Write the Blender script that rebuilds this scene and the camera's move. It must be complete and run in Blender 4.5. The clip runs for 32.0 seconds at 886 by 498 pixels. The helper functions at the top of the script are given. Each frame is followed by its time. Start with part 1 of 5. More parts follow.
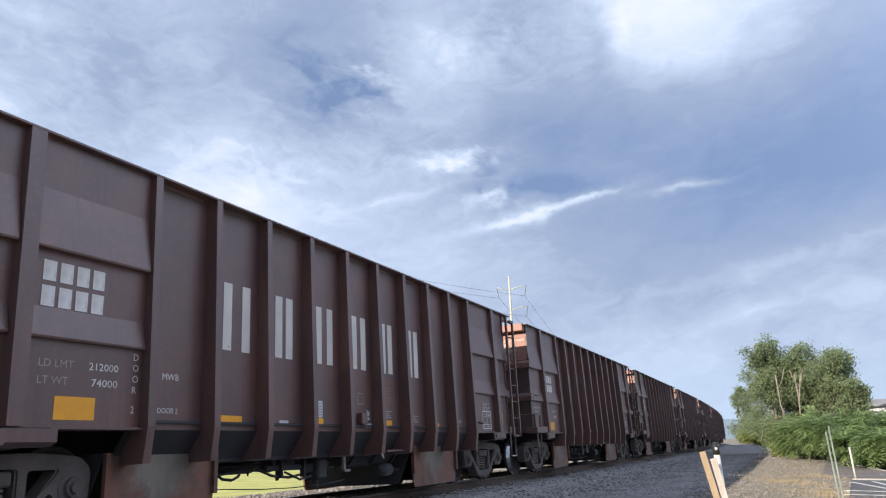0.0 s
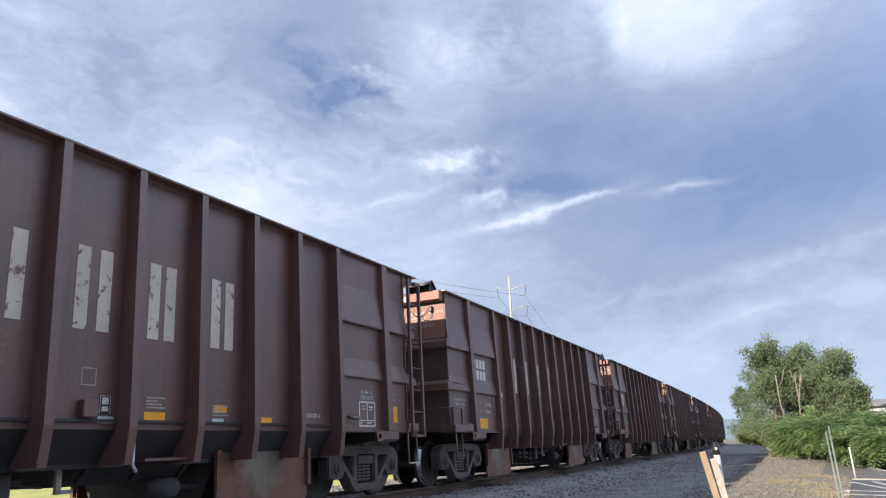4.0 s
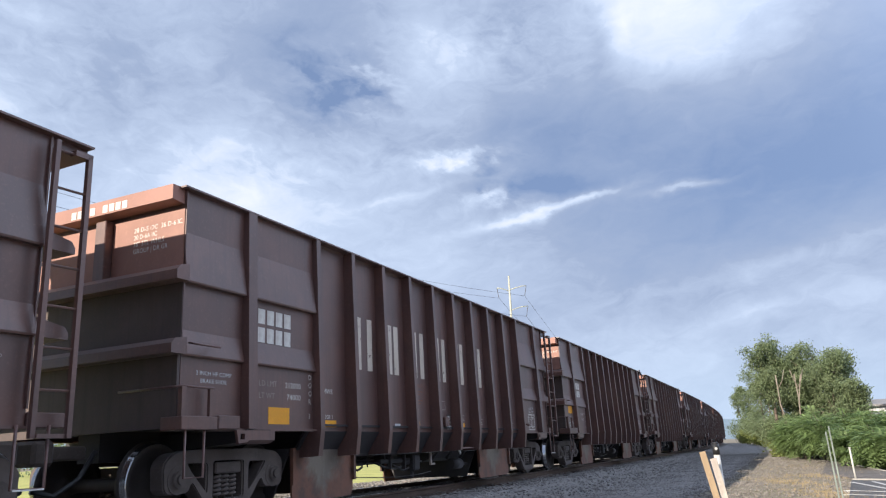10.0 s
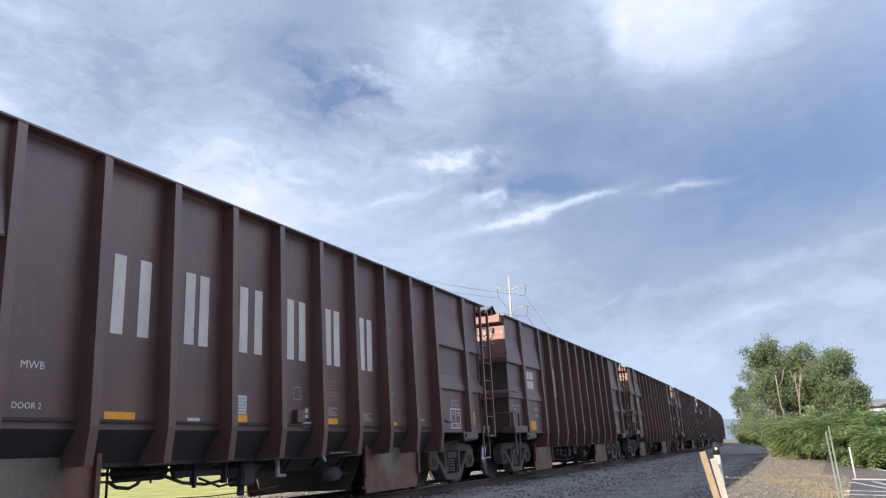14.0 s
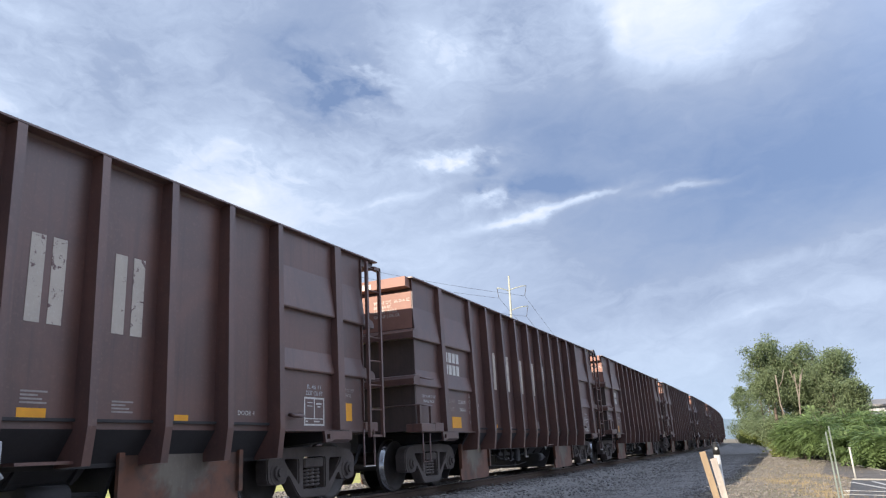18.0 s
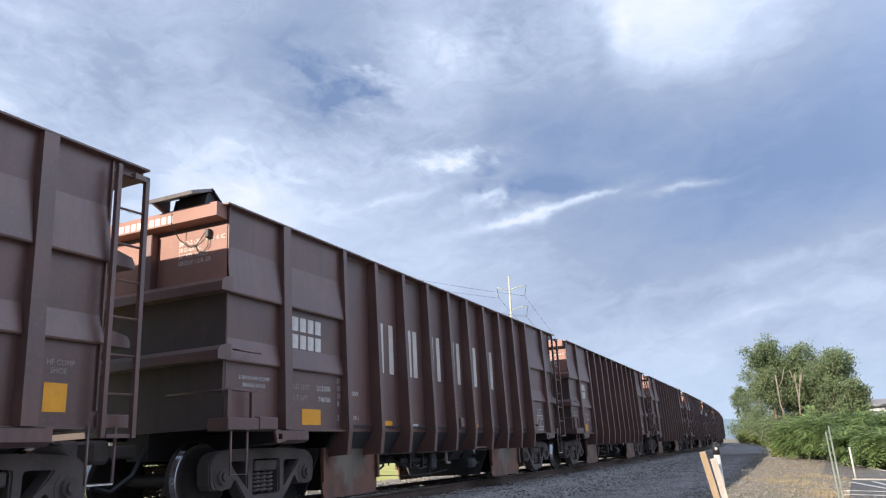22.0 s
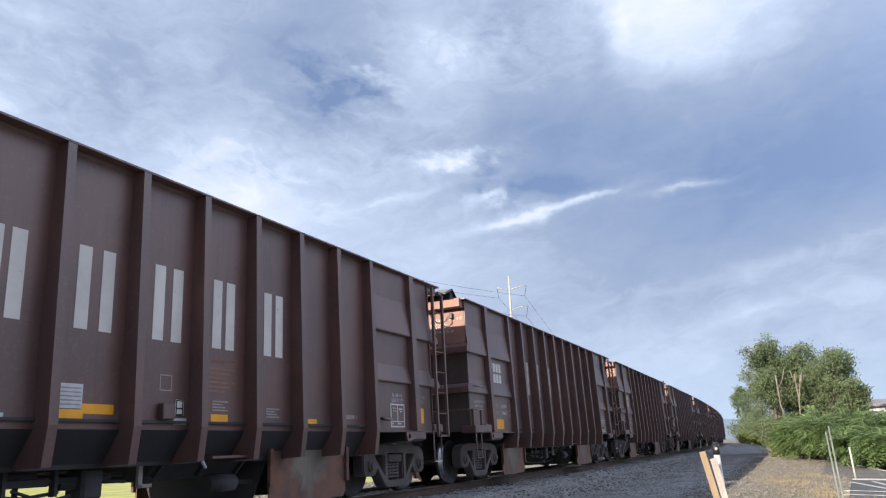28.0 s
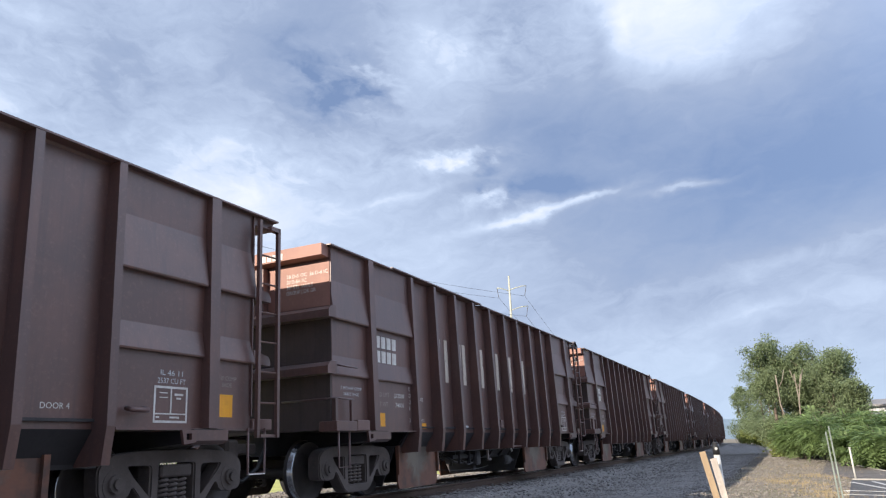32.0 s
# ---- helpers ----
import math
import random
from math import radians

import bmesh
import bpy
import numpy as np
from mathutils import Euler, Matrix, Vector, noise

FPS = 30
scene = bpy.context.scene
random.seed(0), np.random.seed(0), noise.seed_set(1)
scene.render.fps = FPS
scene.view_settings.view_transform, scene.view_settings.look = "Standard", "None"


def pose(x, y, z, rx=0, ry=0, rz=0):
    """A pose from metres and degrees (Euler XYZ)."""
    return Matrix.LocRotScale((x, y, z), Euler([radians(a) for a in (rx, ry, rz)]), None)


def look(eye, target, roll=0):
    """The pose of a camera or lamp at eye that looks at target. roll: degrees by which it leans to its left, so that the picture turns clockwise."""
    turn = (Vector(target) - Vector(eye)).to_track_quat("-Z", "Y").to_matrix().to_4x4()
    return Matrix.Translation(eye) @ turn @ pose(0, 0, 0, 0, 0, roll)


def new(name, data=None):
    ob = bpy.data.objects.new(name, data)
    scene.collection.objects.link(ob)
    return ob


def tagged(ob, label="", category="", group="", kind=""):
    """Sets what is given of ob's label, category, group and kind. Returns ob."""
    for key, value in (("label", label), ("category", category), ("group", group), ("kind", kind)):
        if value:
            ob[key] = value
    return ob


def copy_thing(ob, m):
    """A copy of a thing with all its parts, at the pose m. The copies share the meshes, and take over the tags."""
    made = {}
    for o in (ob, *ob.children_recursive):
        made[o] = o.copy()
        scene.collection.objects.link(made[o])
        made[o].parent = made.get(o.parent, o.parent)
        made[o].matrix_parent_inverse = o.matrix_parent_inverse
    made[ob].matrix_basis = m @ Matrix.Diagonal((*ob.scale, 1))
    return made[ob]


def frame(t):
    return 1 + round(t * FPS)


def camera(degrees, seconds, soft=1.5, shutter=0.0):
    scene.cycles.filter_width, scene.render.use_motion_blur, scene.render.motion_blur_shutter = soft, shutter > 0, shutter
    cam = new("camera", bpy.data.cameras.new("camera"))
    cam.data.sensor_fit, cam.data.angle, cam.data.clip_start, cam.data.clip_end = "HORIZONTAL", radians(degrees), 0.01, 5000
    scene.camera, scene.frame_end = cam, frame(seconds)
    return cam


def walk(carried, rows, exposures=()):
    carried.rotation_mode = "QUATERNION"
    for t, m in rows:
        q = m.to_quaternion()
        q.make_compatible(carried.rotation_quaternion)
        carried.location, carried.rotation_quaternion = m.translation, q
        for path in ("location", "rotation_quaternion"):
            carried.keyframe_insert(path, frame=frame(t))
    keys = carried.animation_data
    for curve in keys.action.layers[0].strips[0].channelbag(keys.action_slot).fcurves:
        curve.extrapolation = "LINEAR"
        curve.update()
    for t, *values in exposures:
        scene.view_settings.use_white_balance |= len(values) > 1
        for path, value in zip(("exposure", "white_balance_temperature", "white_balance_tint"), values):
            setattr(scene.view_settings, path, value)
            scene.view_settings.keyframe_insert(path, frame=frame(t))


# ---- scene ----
cam = camera(61.54, 32.0, 1.2)
EYE = (0.0, 0.0, 1.25)
walk(cam, [(0.0, look(EYE, (0.0, math.cos(0.2641), 1.25 + math.sin(0.2641)), -2.41)),
           (32.0, look(EYE, (0.0, math.cos(0.2641), 1.25 + math.sin(0.2641)), -2.41))],
     exposures=[(0.0, 0.82), (32.0, 0.82)])

# ---- the railway's line: a long left-hand curve, s metres along the near car side ----
RAIL_Z = 0.55          # top of rail over the ground
HALF = 1.6             # half the width of a car over its ribs
S_GRID = np.linspace(-160, 420, 2321)
BEND = np.interp(S_GRID, [-20, 0, 20, 40, 60, 80, 100, 120, 150, 200],
                 [-0.00103, -0.00103, -0.0008, -0.00045, -0.00066, -0.0008, -0.00085, -0.00085, -0.00085, -0.00085])
_ds = S_GRID[1] - S_GRID[0]
HEAD = np.concatenate([[0], np.cumsum((BEND[1:] + BEND[:-1]) / 2 * _ds)])
HEAD += 0.4378 - np.interp(0, S_GRID, HEAD)
LINE_X = np.concatenate([[0], np.cumsum((np.sin(HEAD[1:]) + np.sin(HEAD[:-1])) / 2 * _ds)])
LINE_Y = np.concatenate([[0], np.cumsum((np.cos(HEAD[1:]) + np.cos(HEAD[:-1])) / 2 * _ds)])
LINE_X += -6.225 * math.cos(0.4378) - np.interp(0, S_GRID, LINE_X)
LINE_Y += 6.225 * math.sin(0.4378) - np.interp(0, S_GRID, LINE_Y)


def on_line(s, lat=0.0):
    """Plan position s metres along the line and lat metres to the camera's side of the cars' near face."""
    h = float(np.interp(s, S_GRID, HEAD))
    x = float(np.interp(s, S_GRID, LINE_X)) + lat * math.cos(h)
    y = float(np.interp(s, S_GRID, LINE_Y)) - lat * math.sin(h)
    return x, y, h


# ---- world, sun ----
SUN_FROM = Vector((-1.67, -1.571, 0.89)).normalized()
sun = new("sun", bpy.data.lights.new("sun", "SUN"))
sun.data.energy, sun.data.angle, sun.data.color = 4.9, radians(0.55), (1.0, 0.9, 0.76)
sun.matrix_basis = look(SUN_FROM * 50, (0, 0, 0))

world = bpy.data.worlds.new("sky")
scene.world = world
world.use_nodes = True
WN, WL = world.node_tree.nodes, world.node_tree.links
WN.clear()


class Net:
    """Small helper to chain nodes of one tree."""

    def __init__(self, tree):
        self.t = tree

    def node(self, kind, **inputs):
        n = self.t.nodes.new(kind)
        return n

    def put(self, sock, v):
        if hasattr(v, "is_output"):
            self.t.links.new(v, sock)
        elif v is not None:
            sock.default_value = v

    def math(self, op, a, b=None, c=None, clamp=False):
        n = self.t.nodes.new("ShaderNodeMath")
        n.operation, n.use_clamp = op, clamp
        for s, v in zip(n.inputs, (a, b, c)):
            self.put(s, v)
        return n.outputs[0]

    def step(self, v, a, b, smooth=True):
        n = self.t.nodes.new("ShaderNodeMapRange")
        n.interpolation_type = "SMOOTHSTEP" if smooth else "LINEAR"
        self.put(n.inputs[0], v)
        self.put(n.inputs[1], a)
        self.put(n.inputs[2], b)
        return n.outputs[0]

    def mix(self, f, a, b, mode="MIX"):
        n = self.t.nodes.new("ShaderNodeMix")
        n.data_type, n.blend_type = "RGBA", mode
        self.put(n.inputs[0], f)
        self.put(n.inputs[6], (*a, 1) if isinstance(a, tuple) else a)
        self.put(n.inputs[7], (*b, 1) if isinstance(b, tuple) else b)
        return n.outputs[2]

    def noise(self, vec, scale, detail=4.0, rough=0.5, distort=0.0):
        n = self.t.nodes.new("ShaderNodeTexNoise")
        self.put(n.inputs["Vector"], vec)
        n.inputs["Scale"].default_value, n.inputs["Detail"].default_value = scale, detail
        n.inputs["Roughness"].default_value, n.inputs["Distortion"].default_value = rough, distort
        return n.outputs["Fac"]

    def xyz(self, x, y, z=0.0):
        n = self.t.nodes.new("ShaderNodeCombineXYZ")
        for s, v in zip(n.inputs, (x, y, z)):
            self.put(s, v)
        return n.outputs[0]


def build_sky():
    w = Net(world.node_tree)
    sky = WN.new("ShaderNodeTexSky")
    sky.sky_type, sky.sun_disc = "NISHITA", False
    sky.sun_elevation = math.asin(SUN_FROM.z)
    sky.sun_rotation = math.atan2(SUN_FROM.x, SUN_FROM.y)
    sky.air_density, sky.dust_density, sky.ozone_density = 1.0, 1.2, 2.0
    co = WN.new("ShaderNodeTexCoord")
    sep = WN.new("ShaderNodeSeparateXYZ")
    WL.new(co.outputs["Generated"], sep.inputs[0])
    dx, dy, dz = sep.outputs
    az = w.math("ARCTAN2", dx, dy)
    el = w.math("ARCSINE", dz)
    pos = w.xyz(az, w.math("MULTIPLY", el, 1.6), 0.0)

    def shaken(scale, amp, shift):
        n1 = w.noise(w.xyz(az, w.math("MULTIPLY", el, 1.6), shift), scale, 4.0, 0.55)
        n2 = w.noise(w.xyz(az, w.math("MULTIPLY", el, 1.6), shift + 5.0), scale, 4.0, 0.55)
        return (w.math("ADD", az, w.math("MULTIPLY", w.math("SUBTRACT", n1, 0.5), amp)),
                w.math("ADD", el, w.math("MULTIPLY", w.math("SUBTRACT", n2, 0.5), amp * 0.7)))

    wide, soft, thin, crisp = shaken(5.0, 0.16, 0.0), shaken(7.0, 0.09, 9.0), shaken(16.0, 0.05, 2.0), shaken(26.0, 0.07, 4.0)

    def bank(where, a0, e0, ra, re, tilt):
        """A soft cloud bank round an azimuth and a height."""
        da = w.math("SUBTRACT", where[0], a0)
        de = w.math("SUBTRACT", w.math("SUBTRACT", where[1], e0), w.math("MULTIPLY", da, tilt))
        q = w.math("ADD", w.math("POWER", w.math("DIVIDE", da, ra), 2.0), w.math("POWER", w.math("DIVIDE", de, re), 2.0))
        return w.math("EXPONENT", w.math("MULTIPLY", q, -1.0))

    broad = w.noise(pos, 2.4, 5.0, 0.55, 0.3)
    lump = w.noise(w.xyz(wide[0], w.math("MULTIPLY", wide[1], 1.7), 7.0), 9.0, 7.0, 0.6, 0.3)
    wisp = w.noise(w.xyz(w.math("MULTIPLY", az, 2.0), w.math("MULTIPLY", thin[1], 5.5), 3.0), 6.0, 7.0, 0.62, 0.4)
    puff = w.noise(w.xyz(w.math("MULTIPLY_ADD", thin[1], -0.5, thin[0]), w.math("MULTIPLY", thin[1], 1.9), 11.0), 17.0, 6.0, 0.62, 0.9)
    fac = w.math("ADD", SKY_BASE, w.math("MULTIPLY", w.math("SUBTRACT", broad, 0.5), 0.08))
    fac = w.math("ADD", fac, w.math("MULTIPLY", w.math("SUBTRACT", lump, 0.5), 0.18))
    fac = w.math("ADD", fac, w.math("MULTIPLY", w.math("SUBTRACT", wisp, 0.5), 0.09))
    fac = w.math("ADD", fac, w.math("MULTIPLY", w.math("SUBTRACT", puff, 0.5), 0.24))
    # how thick the cloud sheet is, over a coarse net of headings (0.15 rad apart) and heights (0.09 rad apart)
    cover = ((0.04, 0.06, 0.06, -0.05, 0.10, -0.08, 0.33, 0.16, -0.08),
             (0.08, -0.04, 0, -0.18, 0.21, -0.02, 0.16, 0.13, -0.12),
             (0.12, 0, 0.12, 0.05, -0.03, -0.2, -0.16, 0, -0.23),
             (0.05, 0.12, 0.26, 0.09, 0.09, 0, -0.05, -0.33, -0.21),
             (0, 0, 0.04, 0.06, 0.1, 0, -0.13, 0.08, 0),
             (0, 0, 0, 0, 0.06, 0.06, 0.14, 0.02, 0.10))
    for j, row in enumerate(cover):
        for i, gain in enumerate(row):
            if gain:
                fac = w.math("ADD", fac, w.math("MULTIPLY", bank(soft, -0.6 + 0.15 * i, 0.58 - 0.09 * j, 0.125, 0.08, 0.0), gain))
    # curdled texture where the sheet breaks up
    curd = w.noise(w.xyz(w.math("MULTIPLY_ADD", thin[1], 0.9, thin[0]), w.math("MULTIPLY", thin[1], 1.5), 21.0), 34.0, 4.0, 0.55, 0.35)
    patch = 0.0
    for a0, e0, ra, re, gain in ((-0.15, 0.475, 0.085, 0.050, 1.0), (0.03, 0.382, 0.10, 0.018, 0.9), (0.085, 0.330, 0.055, 0.012, 0.8), (-0.5, 0.46, 0.16, 0.09, 0.35), (0.10, 0.53, 0.13, 0.05, 0.45), (-0.25, 0.37, 0.16, 0.04, 0.4)):
        patch = w.math("ADD", patch, w.math("MULTIPLY", bank(soft, a0, e0, ra, re, 0.0), gain))
    fac = w.math("ADD", fac, w.math("MULTIPLY", w.math("MULTIPLY", w.math("SUBTRACT", curd, 0.5), 0.85), patch))
    crisp_banks = [(-0.19, 0.497, 0.030, 0.010, -0.5, -0.24), (-0.12, 0.480, 0.050, 0.009, -0.35, -0.33), (-0.16, 0.462, 0.018, 0.022, 0.0, -0.24), (-0.13, 0.468, 0.040, 0.008, 0.3, -0.21),
                   (-0.175, 0.44, 0.02, 0.02, 0.0, -0.12), (-0.145, 0.49, 0.030, 0.006, -0.3, 0.21), (-0.20, 0.52, 0.04, 0.008, -0.3, -0.15), (-0.10, 0.50, 0.05, 0.006, -0.4, 0.15),
                   (0.03, 0.385, 0.055, 0.008, 0.1, 0.24), (0.07, 0.366, 0.012, 0.012, 0.0, -0.21), (0.075, 0.335, 0.035, 0.012, 0.3, 0.30), (0.055, 0.338, 0.01, 0.008, 0.0, -0.30), (0.10, 0.337, 0.01, 0.008, 0.0, -0.22)]
    fine_banks = [(0.135, 0.342, 0.070, 0.011, -0.05, -0.40), (0.02, 0.378, 0.05, 0.012, 0.0, 0.16),
                  (0.140, 0.307, 0.095, 0.0075, 0.19, 0.42), (0.20, 0.322, 0.05, 0.004, 0.10, 0.20), (0.335, 0.318, 0.055, 0.0060, 0.02, 0.40), (-0.06, 0.333, 0.09, 0.008, 0.20, 0.10),
                  (0.46, 0.215, 0.20, 0.014, 0.16, 0.10), (0.395, 0.154, 0.04, 0.009, 0.1, 0.14), (0.29, 0.095, 0.08, 0.02, 0.1, 0.08), (0.52, 0.16, 0.05, 0.012, 0.1, 0.10),
                  (0.275, 0.535, 0.02, 0.03, 0.0, 0.10), (0.24, 0.51, 0.02, 0.05, 0.0, -0.14), (0.03, 0.515, 0.035, 0.022, 0.0, 0.12), (-0.01, 0.54, 0.02, 0.02, 0.0, 0.08),
                  (-0.55, 0.52, 0.04, 0.014, 0.0, 0.14), (-0.58, 0.415, 0.03, 0.014, 0.0, 0.16), (-0.35, 0.51, 0.03, 0.018, 0.0, 0.08), (-0.21, 0.545, 0.04, 0.012, 0.0, -0.08), (-0.275, 0.335, 0.03, 0.014, -0.3, 0.12), (-0.295, 0.395, 0.022, 0.014, 0.0, 0.10)]
    # A broad unseen bank to the right adds light on the near side.
    fac = w.math("ADD", fac, w.math("MULTIPLY", bank(wide, 1.55, 0.42, 0.60, 0.36, 0.0), 0.25))
    fac = w.math("ADD", fac, w.math("MULTIPLY", w.step(el, 0.60, 1.1), 0.12))  # overhead, out of view, the sheet is thickened and whitened to add light
    for where, rows in ((thin, fine_banks), (crisp, crisp_banks)):
        for a0, e0, ra, re, tilt, gain in rows:
            fac = w.math("ADD", fac, w.math("MULTIPLY", bank(where, a0, e0, ra, re, tilt), gain))
    skyc = w.mix(1.0, sky.outputs[0], SKY_GAIN, "MULTIPLY")
    skyc = w.mix(0.85, skyc, CLOUD_BLUE)
    col = w.mix(w.step(fac, 0.12, 0.52, False), skyc, CLOUD_GREY)
    col = w.mix(w.step(fac, 0.50, 0.76, False), col, CLOUD_PALE)
    col = w.mix(w.step(fac, 0.72, 1.06, False), col, CLOUD_WHITE)
    col = w.mix(w.step(fac, 1.10, 1.50), col, CLOUD_SUNLIT)
    col = w.mix(w.math("MULTIPLY", w.step(el, 0.16, 0.0), 0.5), col, HORIZON_PALE)
    # unseen bright cloud, added beside the view to light the cars' near side
    col = w.mix(bank(wide, 1.30, 0.70, 0.45, 0.32, 0.0), col, SIDE_FILL)
    bg = WN.new("ShaderNodeBackground")
    WL.new(col, bg.inputs[0])
    bg.inputs[1].default_value = 0.98
    out = WN.new("ShaderNodeOutputWorld")
    WL.new(bg.outputs[0], out.inputs[0])


CLOUD_SUNLIT = (1.30, 1.45, 1.72)
SIDE_FILL = (1.45, 1.7, 2.25)
HORIZON_PALE = (0.44, 0.55, 0.68)
SKY_BASE = 0.50
SKY_GAIN = (0.085, 0.082, 0.095)
CLOUD_BLUE, CLOUD_GREY, CLOUD_PALE, CLOUD_WHITE = (0.130, 0.187, 0.315), (0.230, 0.284, 0.402), (0.365, 0.435, 0.565), (0.58, 0.60, 0.66)
build_sky()


# ---- materials ----
def material(name, base, rough=0.7, metal=0.0, dark=None, light=None, scale=3.0, fine=40.0, bump=0.15, amount=0.5, streak=False,
             per_thing=0.0, spec=0.5, extra=None, haze_sheen=0.0):
    """A procedural surface: base colour, blotches towards dark and light, fine grain and relief. Object-space metres."""
    m = bpy.data.materials.new(name)
    m.use_nodes = True
    w = Net(m.node_tree)
    bsdf = m.node_tree.nodes["Principled BSDF"]
    co = m.node_tree.nodes.new("ShaderNodeTexCoord").outputs["Object"]
    if per_thing:
        info = m.node_tree.nodes.new("ShaderNodeObjectInfo")
        add = m.node_tree.nodes.new("ShaderNodeVectorMath")
        add.operation = "ADD"
        w.put(add.inputs[0], co)
        w.put(add.inputs[1], w.xyz(w.math("MULTIPLY", info.outputs["Random"], 37.0), w.math("MULTIPLY", info.outputs["Random"], 91.0), 0.0))
        co = add.outputs[0]
    dark = dark or tuple(c * 0.55 for c in base)
    light = light or tuple(min(1, c * 1.35) for c in base)
    big = w.noise(co, scale, 6.0, 0.6, 0.4)
    col = w.mix(w.math("MULTIPLY", w.step(big, 0.35, 0.62), amount), base, dark)
    grain = w.noise(co, fine, 5.0, 0.65)
    col = w.mix(w.math("MULTIPLY", w.step(grain, 0.5, 0.75), amount), col, light)
    if streak:
        mp = m.node_tree.nodes.new("ShaderNodeMapping")
        mp.inputs["Scale"].default_value = (9.0, 9.0, 0.35)
        w.put(mp.inputs[0], co)
        run = w.noise(mp.outputs[0], 1.6, 6.0, 0.6)
        col = w.mix(w.math("MULTIPLY", w.step(run, 0.48, 0.72), amount * 0.9), col, dark)
    if per_thing:
        v = w.math("MULTIPLY_ADD", info.outputs["Random"], per_thing, 1.0 - per_thing / 2)
        col = w.mix(1.0, col, w.xyz(v, v, v), "MULTIPLY")
    if extra:
        col = extra(w, co, col)
    w.put(bsdf.inputs["Base Color"], col)
    w.put(bsdf.inputs["Roughness"], w.math("MULTIPLY_ADD", grain, 0.25, rough - 0.12, clamp=True))
    bsdf.inputs["Metallic"].default_value = metal
    bsdf.inputs["Specular IOR Level"].default_value = spec
    # Pale bluish sheen puts the haze over dark surfaces into the material.
    bsdf.inputs["Sheen Weight"].default_value, bsdf.inputs["Sheen Roughness"].default_value = haze_sheen, 0.45
    bsdf.inputs["Sheen Tint"].default_value = (0.74, 0.77, 0.85, 1)
    if bump:
        b = m.node_tree.nodes.new("ShaderNodeBump")
        b.inputs["Strength"].default_value, b.inputs["Distance"].default_value = bump, 0.02
        w.put(b.inputs["Height"], w.math("ADD", grain, big))
        w.put(bsdf.inputs["Normal"], b.outputs[0])
    return m


M_OXIDE = material("oxide_paint", (0.140, 0.065, 0.051), 0.42, dark=(0.074, 0.042, 0.039), light=(0.190, 0.100, 0.082), scale=0.9, fine=22, bump=0.05, amount=0.6, streak=True, per_thing=0.06, spec=0.7, haze_sheen=0.13)
# Lighter oxide for the rear end's top: sunlight is put into the colour.
M_OXIDE_END = material("oxide_paint_sunlit", (0.31, 0.15, 0.115), 0.6, scale=1.2, fine=20, bump=0.05, amount=0.35)
M_UNDER = material("sooty_steel", (0.040, 0.036, 0.038), 0.75, scale=2.0, fine=30, bump=0.15, amount=0.6, haze_sheen=0.12)
# Near-black base: the deep shade between the rib feet is put into it.
M_SLOPE = material("shade_dark_steel", (0.026, 0.022, 0.023), 0.65, scale=1.5, fine=25, bump=0.08, amount=0.5, streak=True, haze_sheen=0.12)
# Streaky oxide, darkened: the shade between coupled cars is in its colour.
M_ENDSHADE = material("shade_dark_oxide_paint", (0.082, 0.055, 0.050), 0.6, scale=1.5, fine=25, bump=0.08, amount=0.5, streak=True, haze_sheen=0.12)
M_FADED = material("faded_red_print", (0.30, 0.15, 0.11), 0.75, scale=8, fine=50, bump=0.02, amount=0.5)
M_TRUCK = material("dusty_cast_iron", (0.112, 0.088, 0.078), 0.8, scale=3.0, fine=25, bump=0.2, amount=0.6, haze_sheen=0.12)
M_WHEEL = material("wheel_steel", (0.06, 0.05, 0.046), 0.6, metal=0.3, scale=4, fine=30, bump=0.08, amount=0.5)
M_TREAD = material("polished_tread", (0.55, 0.56, 0.58), 0.22, metal=1.0, scale=5, fine=60, bump=0.02, amount=0.3)


def rusty(w, co, col):
    """Bare steel in a worn wedge down the middle of a door, rust to both sides."""
    sep = w.t.nodes.new("ShaderNodeSeparateXYZ")
    w.put(sep.inputs[0], co)
    ragged = w.math("MULTIPLY", w.math("SUBTRACT", w.noise(co, 2.6, 5.0, 0.6, 0.5), 0.5), 0.9)
    wedge = w.math("SUBTRACT", w.math("ABSOLUTE", sep.outputs[0]), w.math("MULTIPLY", sep.outputs[2], 0.62))
    rust = w.mix(w.step(w.noise(co, 3.5, 5.0, 0.6), 0.4, 0.65), (0.185, 0.08, 0.05), (0.10, 0.058, 0.044))
    return w.mix(w.step(w.math("ADD", wedge, ragged), -0.12, 0.14), col, rust)


M_CHUTE = material("worn_chute_steel", (0.195, 0.165, 0.130), 0.6, metal=0.2, dark=(0.13, 0.10, 0.085), scale=1.4, fine=18, bump=0.08, amount=0.6, streak=True, extra=rusty, haze_sheen=0.12)
def flaked(amount):
    """White paint that has come off in spots down to the brown."""
    def go(w, co, col):
        spots = w.step(w.noise(co, 7.0, 7.0, 0.72, 0.6), amount, amount + 0.03)
        return w.mix(spots, col, (0.16, 0.10, 0.10))
    return go


M_FLAKED = [material("flaking_white_paint", c, 0.6, dark=tuple(v * 0.78 for v in c), light=(0.66, 0.64, 0.60), scale=2.2, fine=45, bump=0.04, amount=0.5, per_thing=0.12, extra=flaked(f))
            for c, f in (((0.62, 0.54, 0.46), 0.60), ((0.54, 0.47, 0.40), 0.565), ((0.64, 0.59, 0.54), 0.66))]
M_WHITE = material("worn_white_paint", (0.70, 0.68, 0.64), 0.7, dark=(0.40, 0.34, 0.31), light=(0.78, 0.77, 0.74), scale=6, fine=45, bump=0.03, amount=0.55)
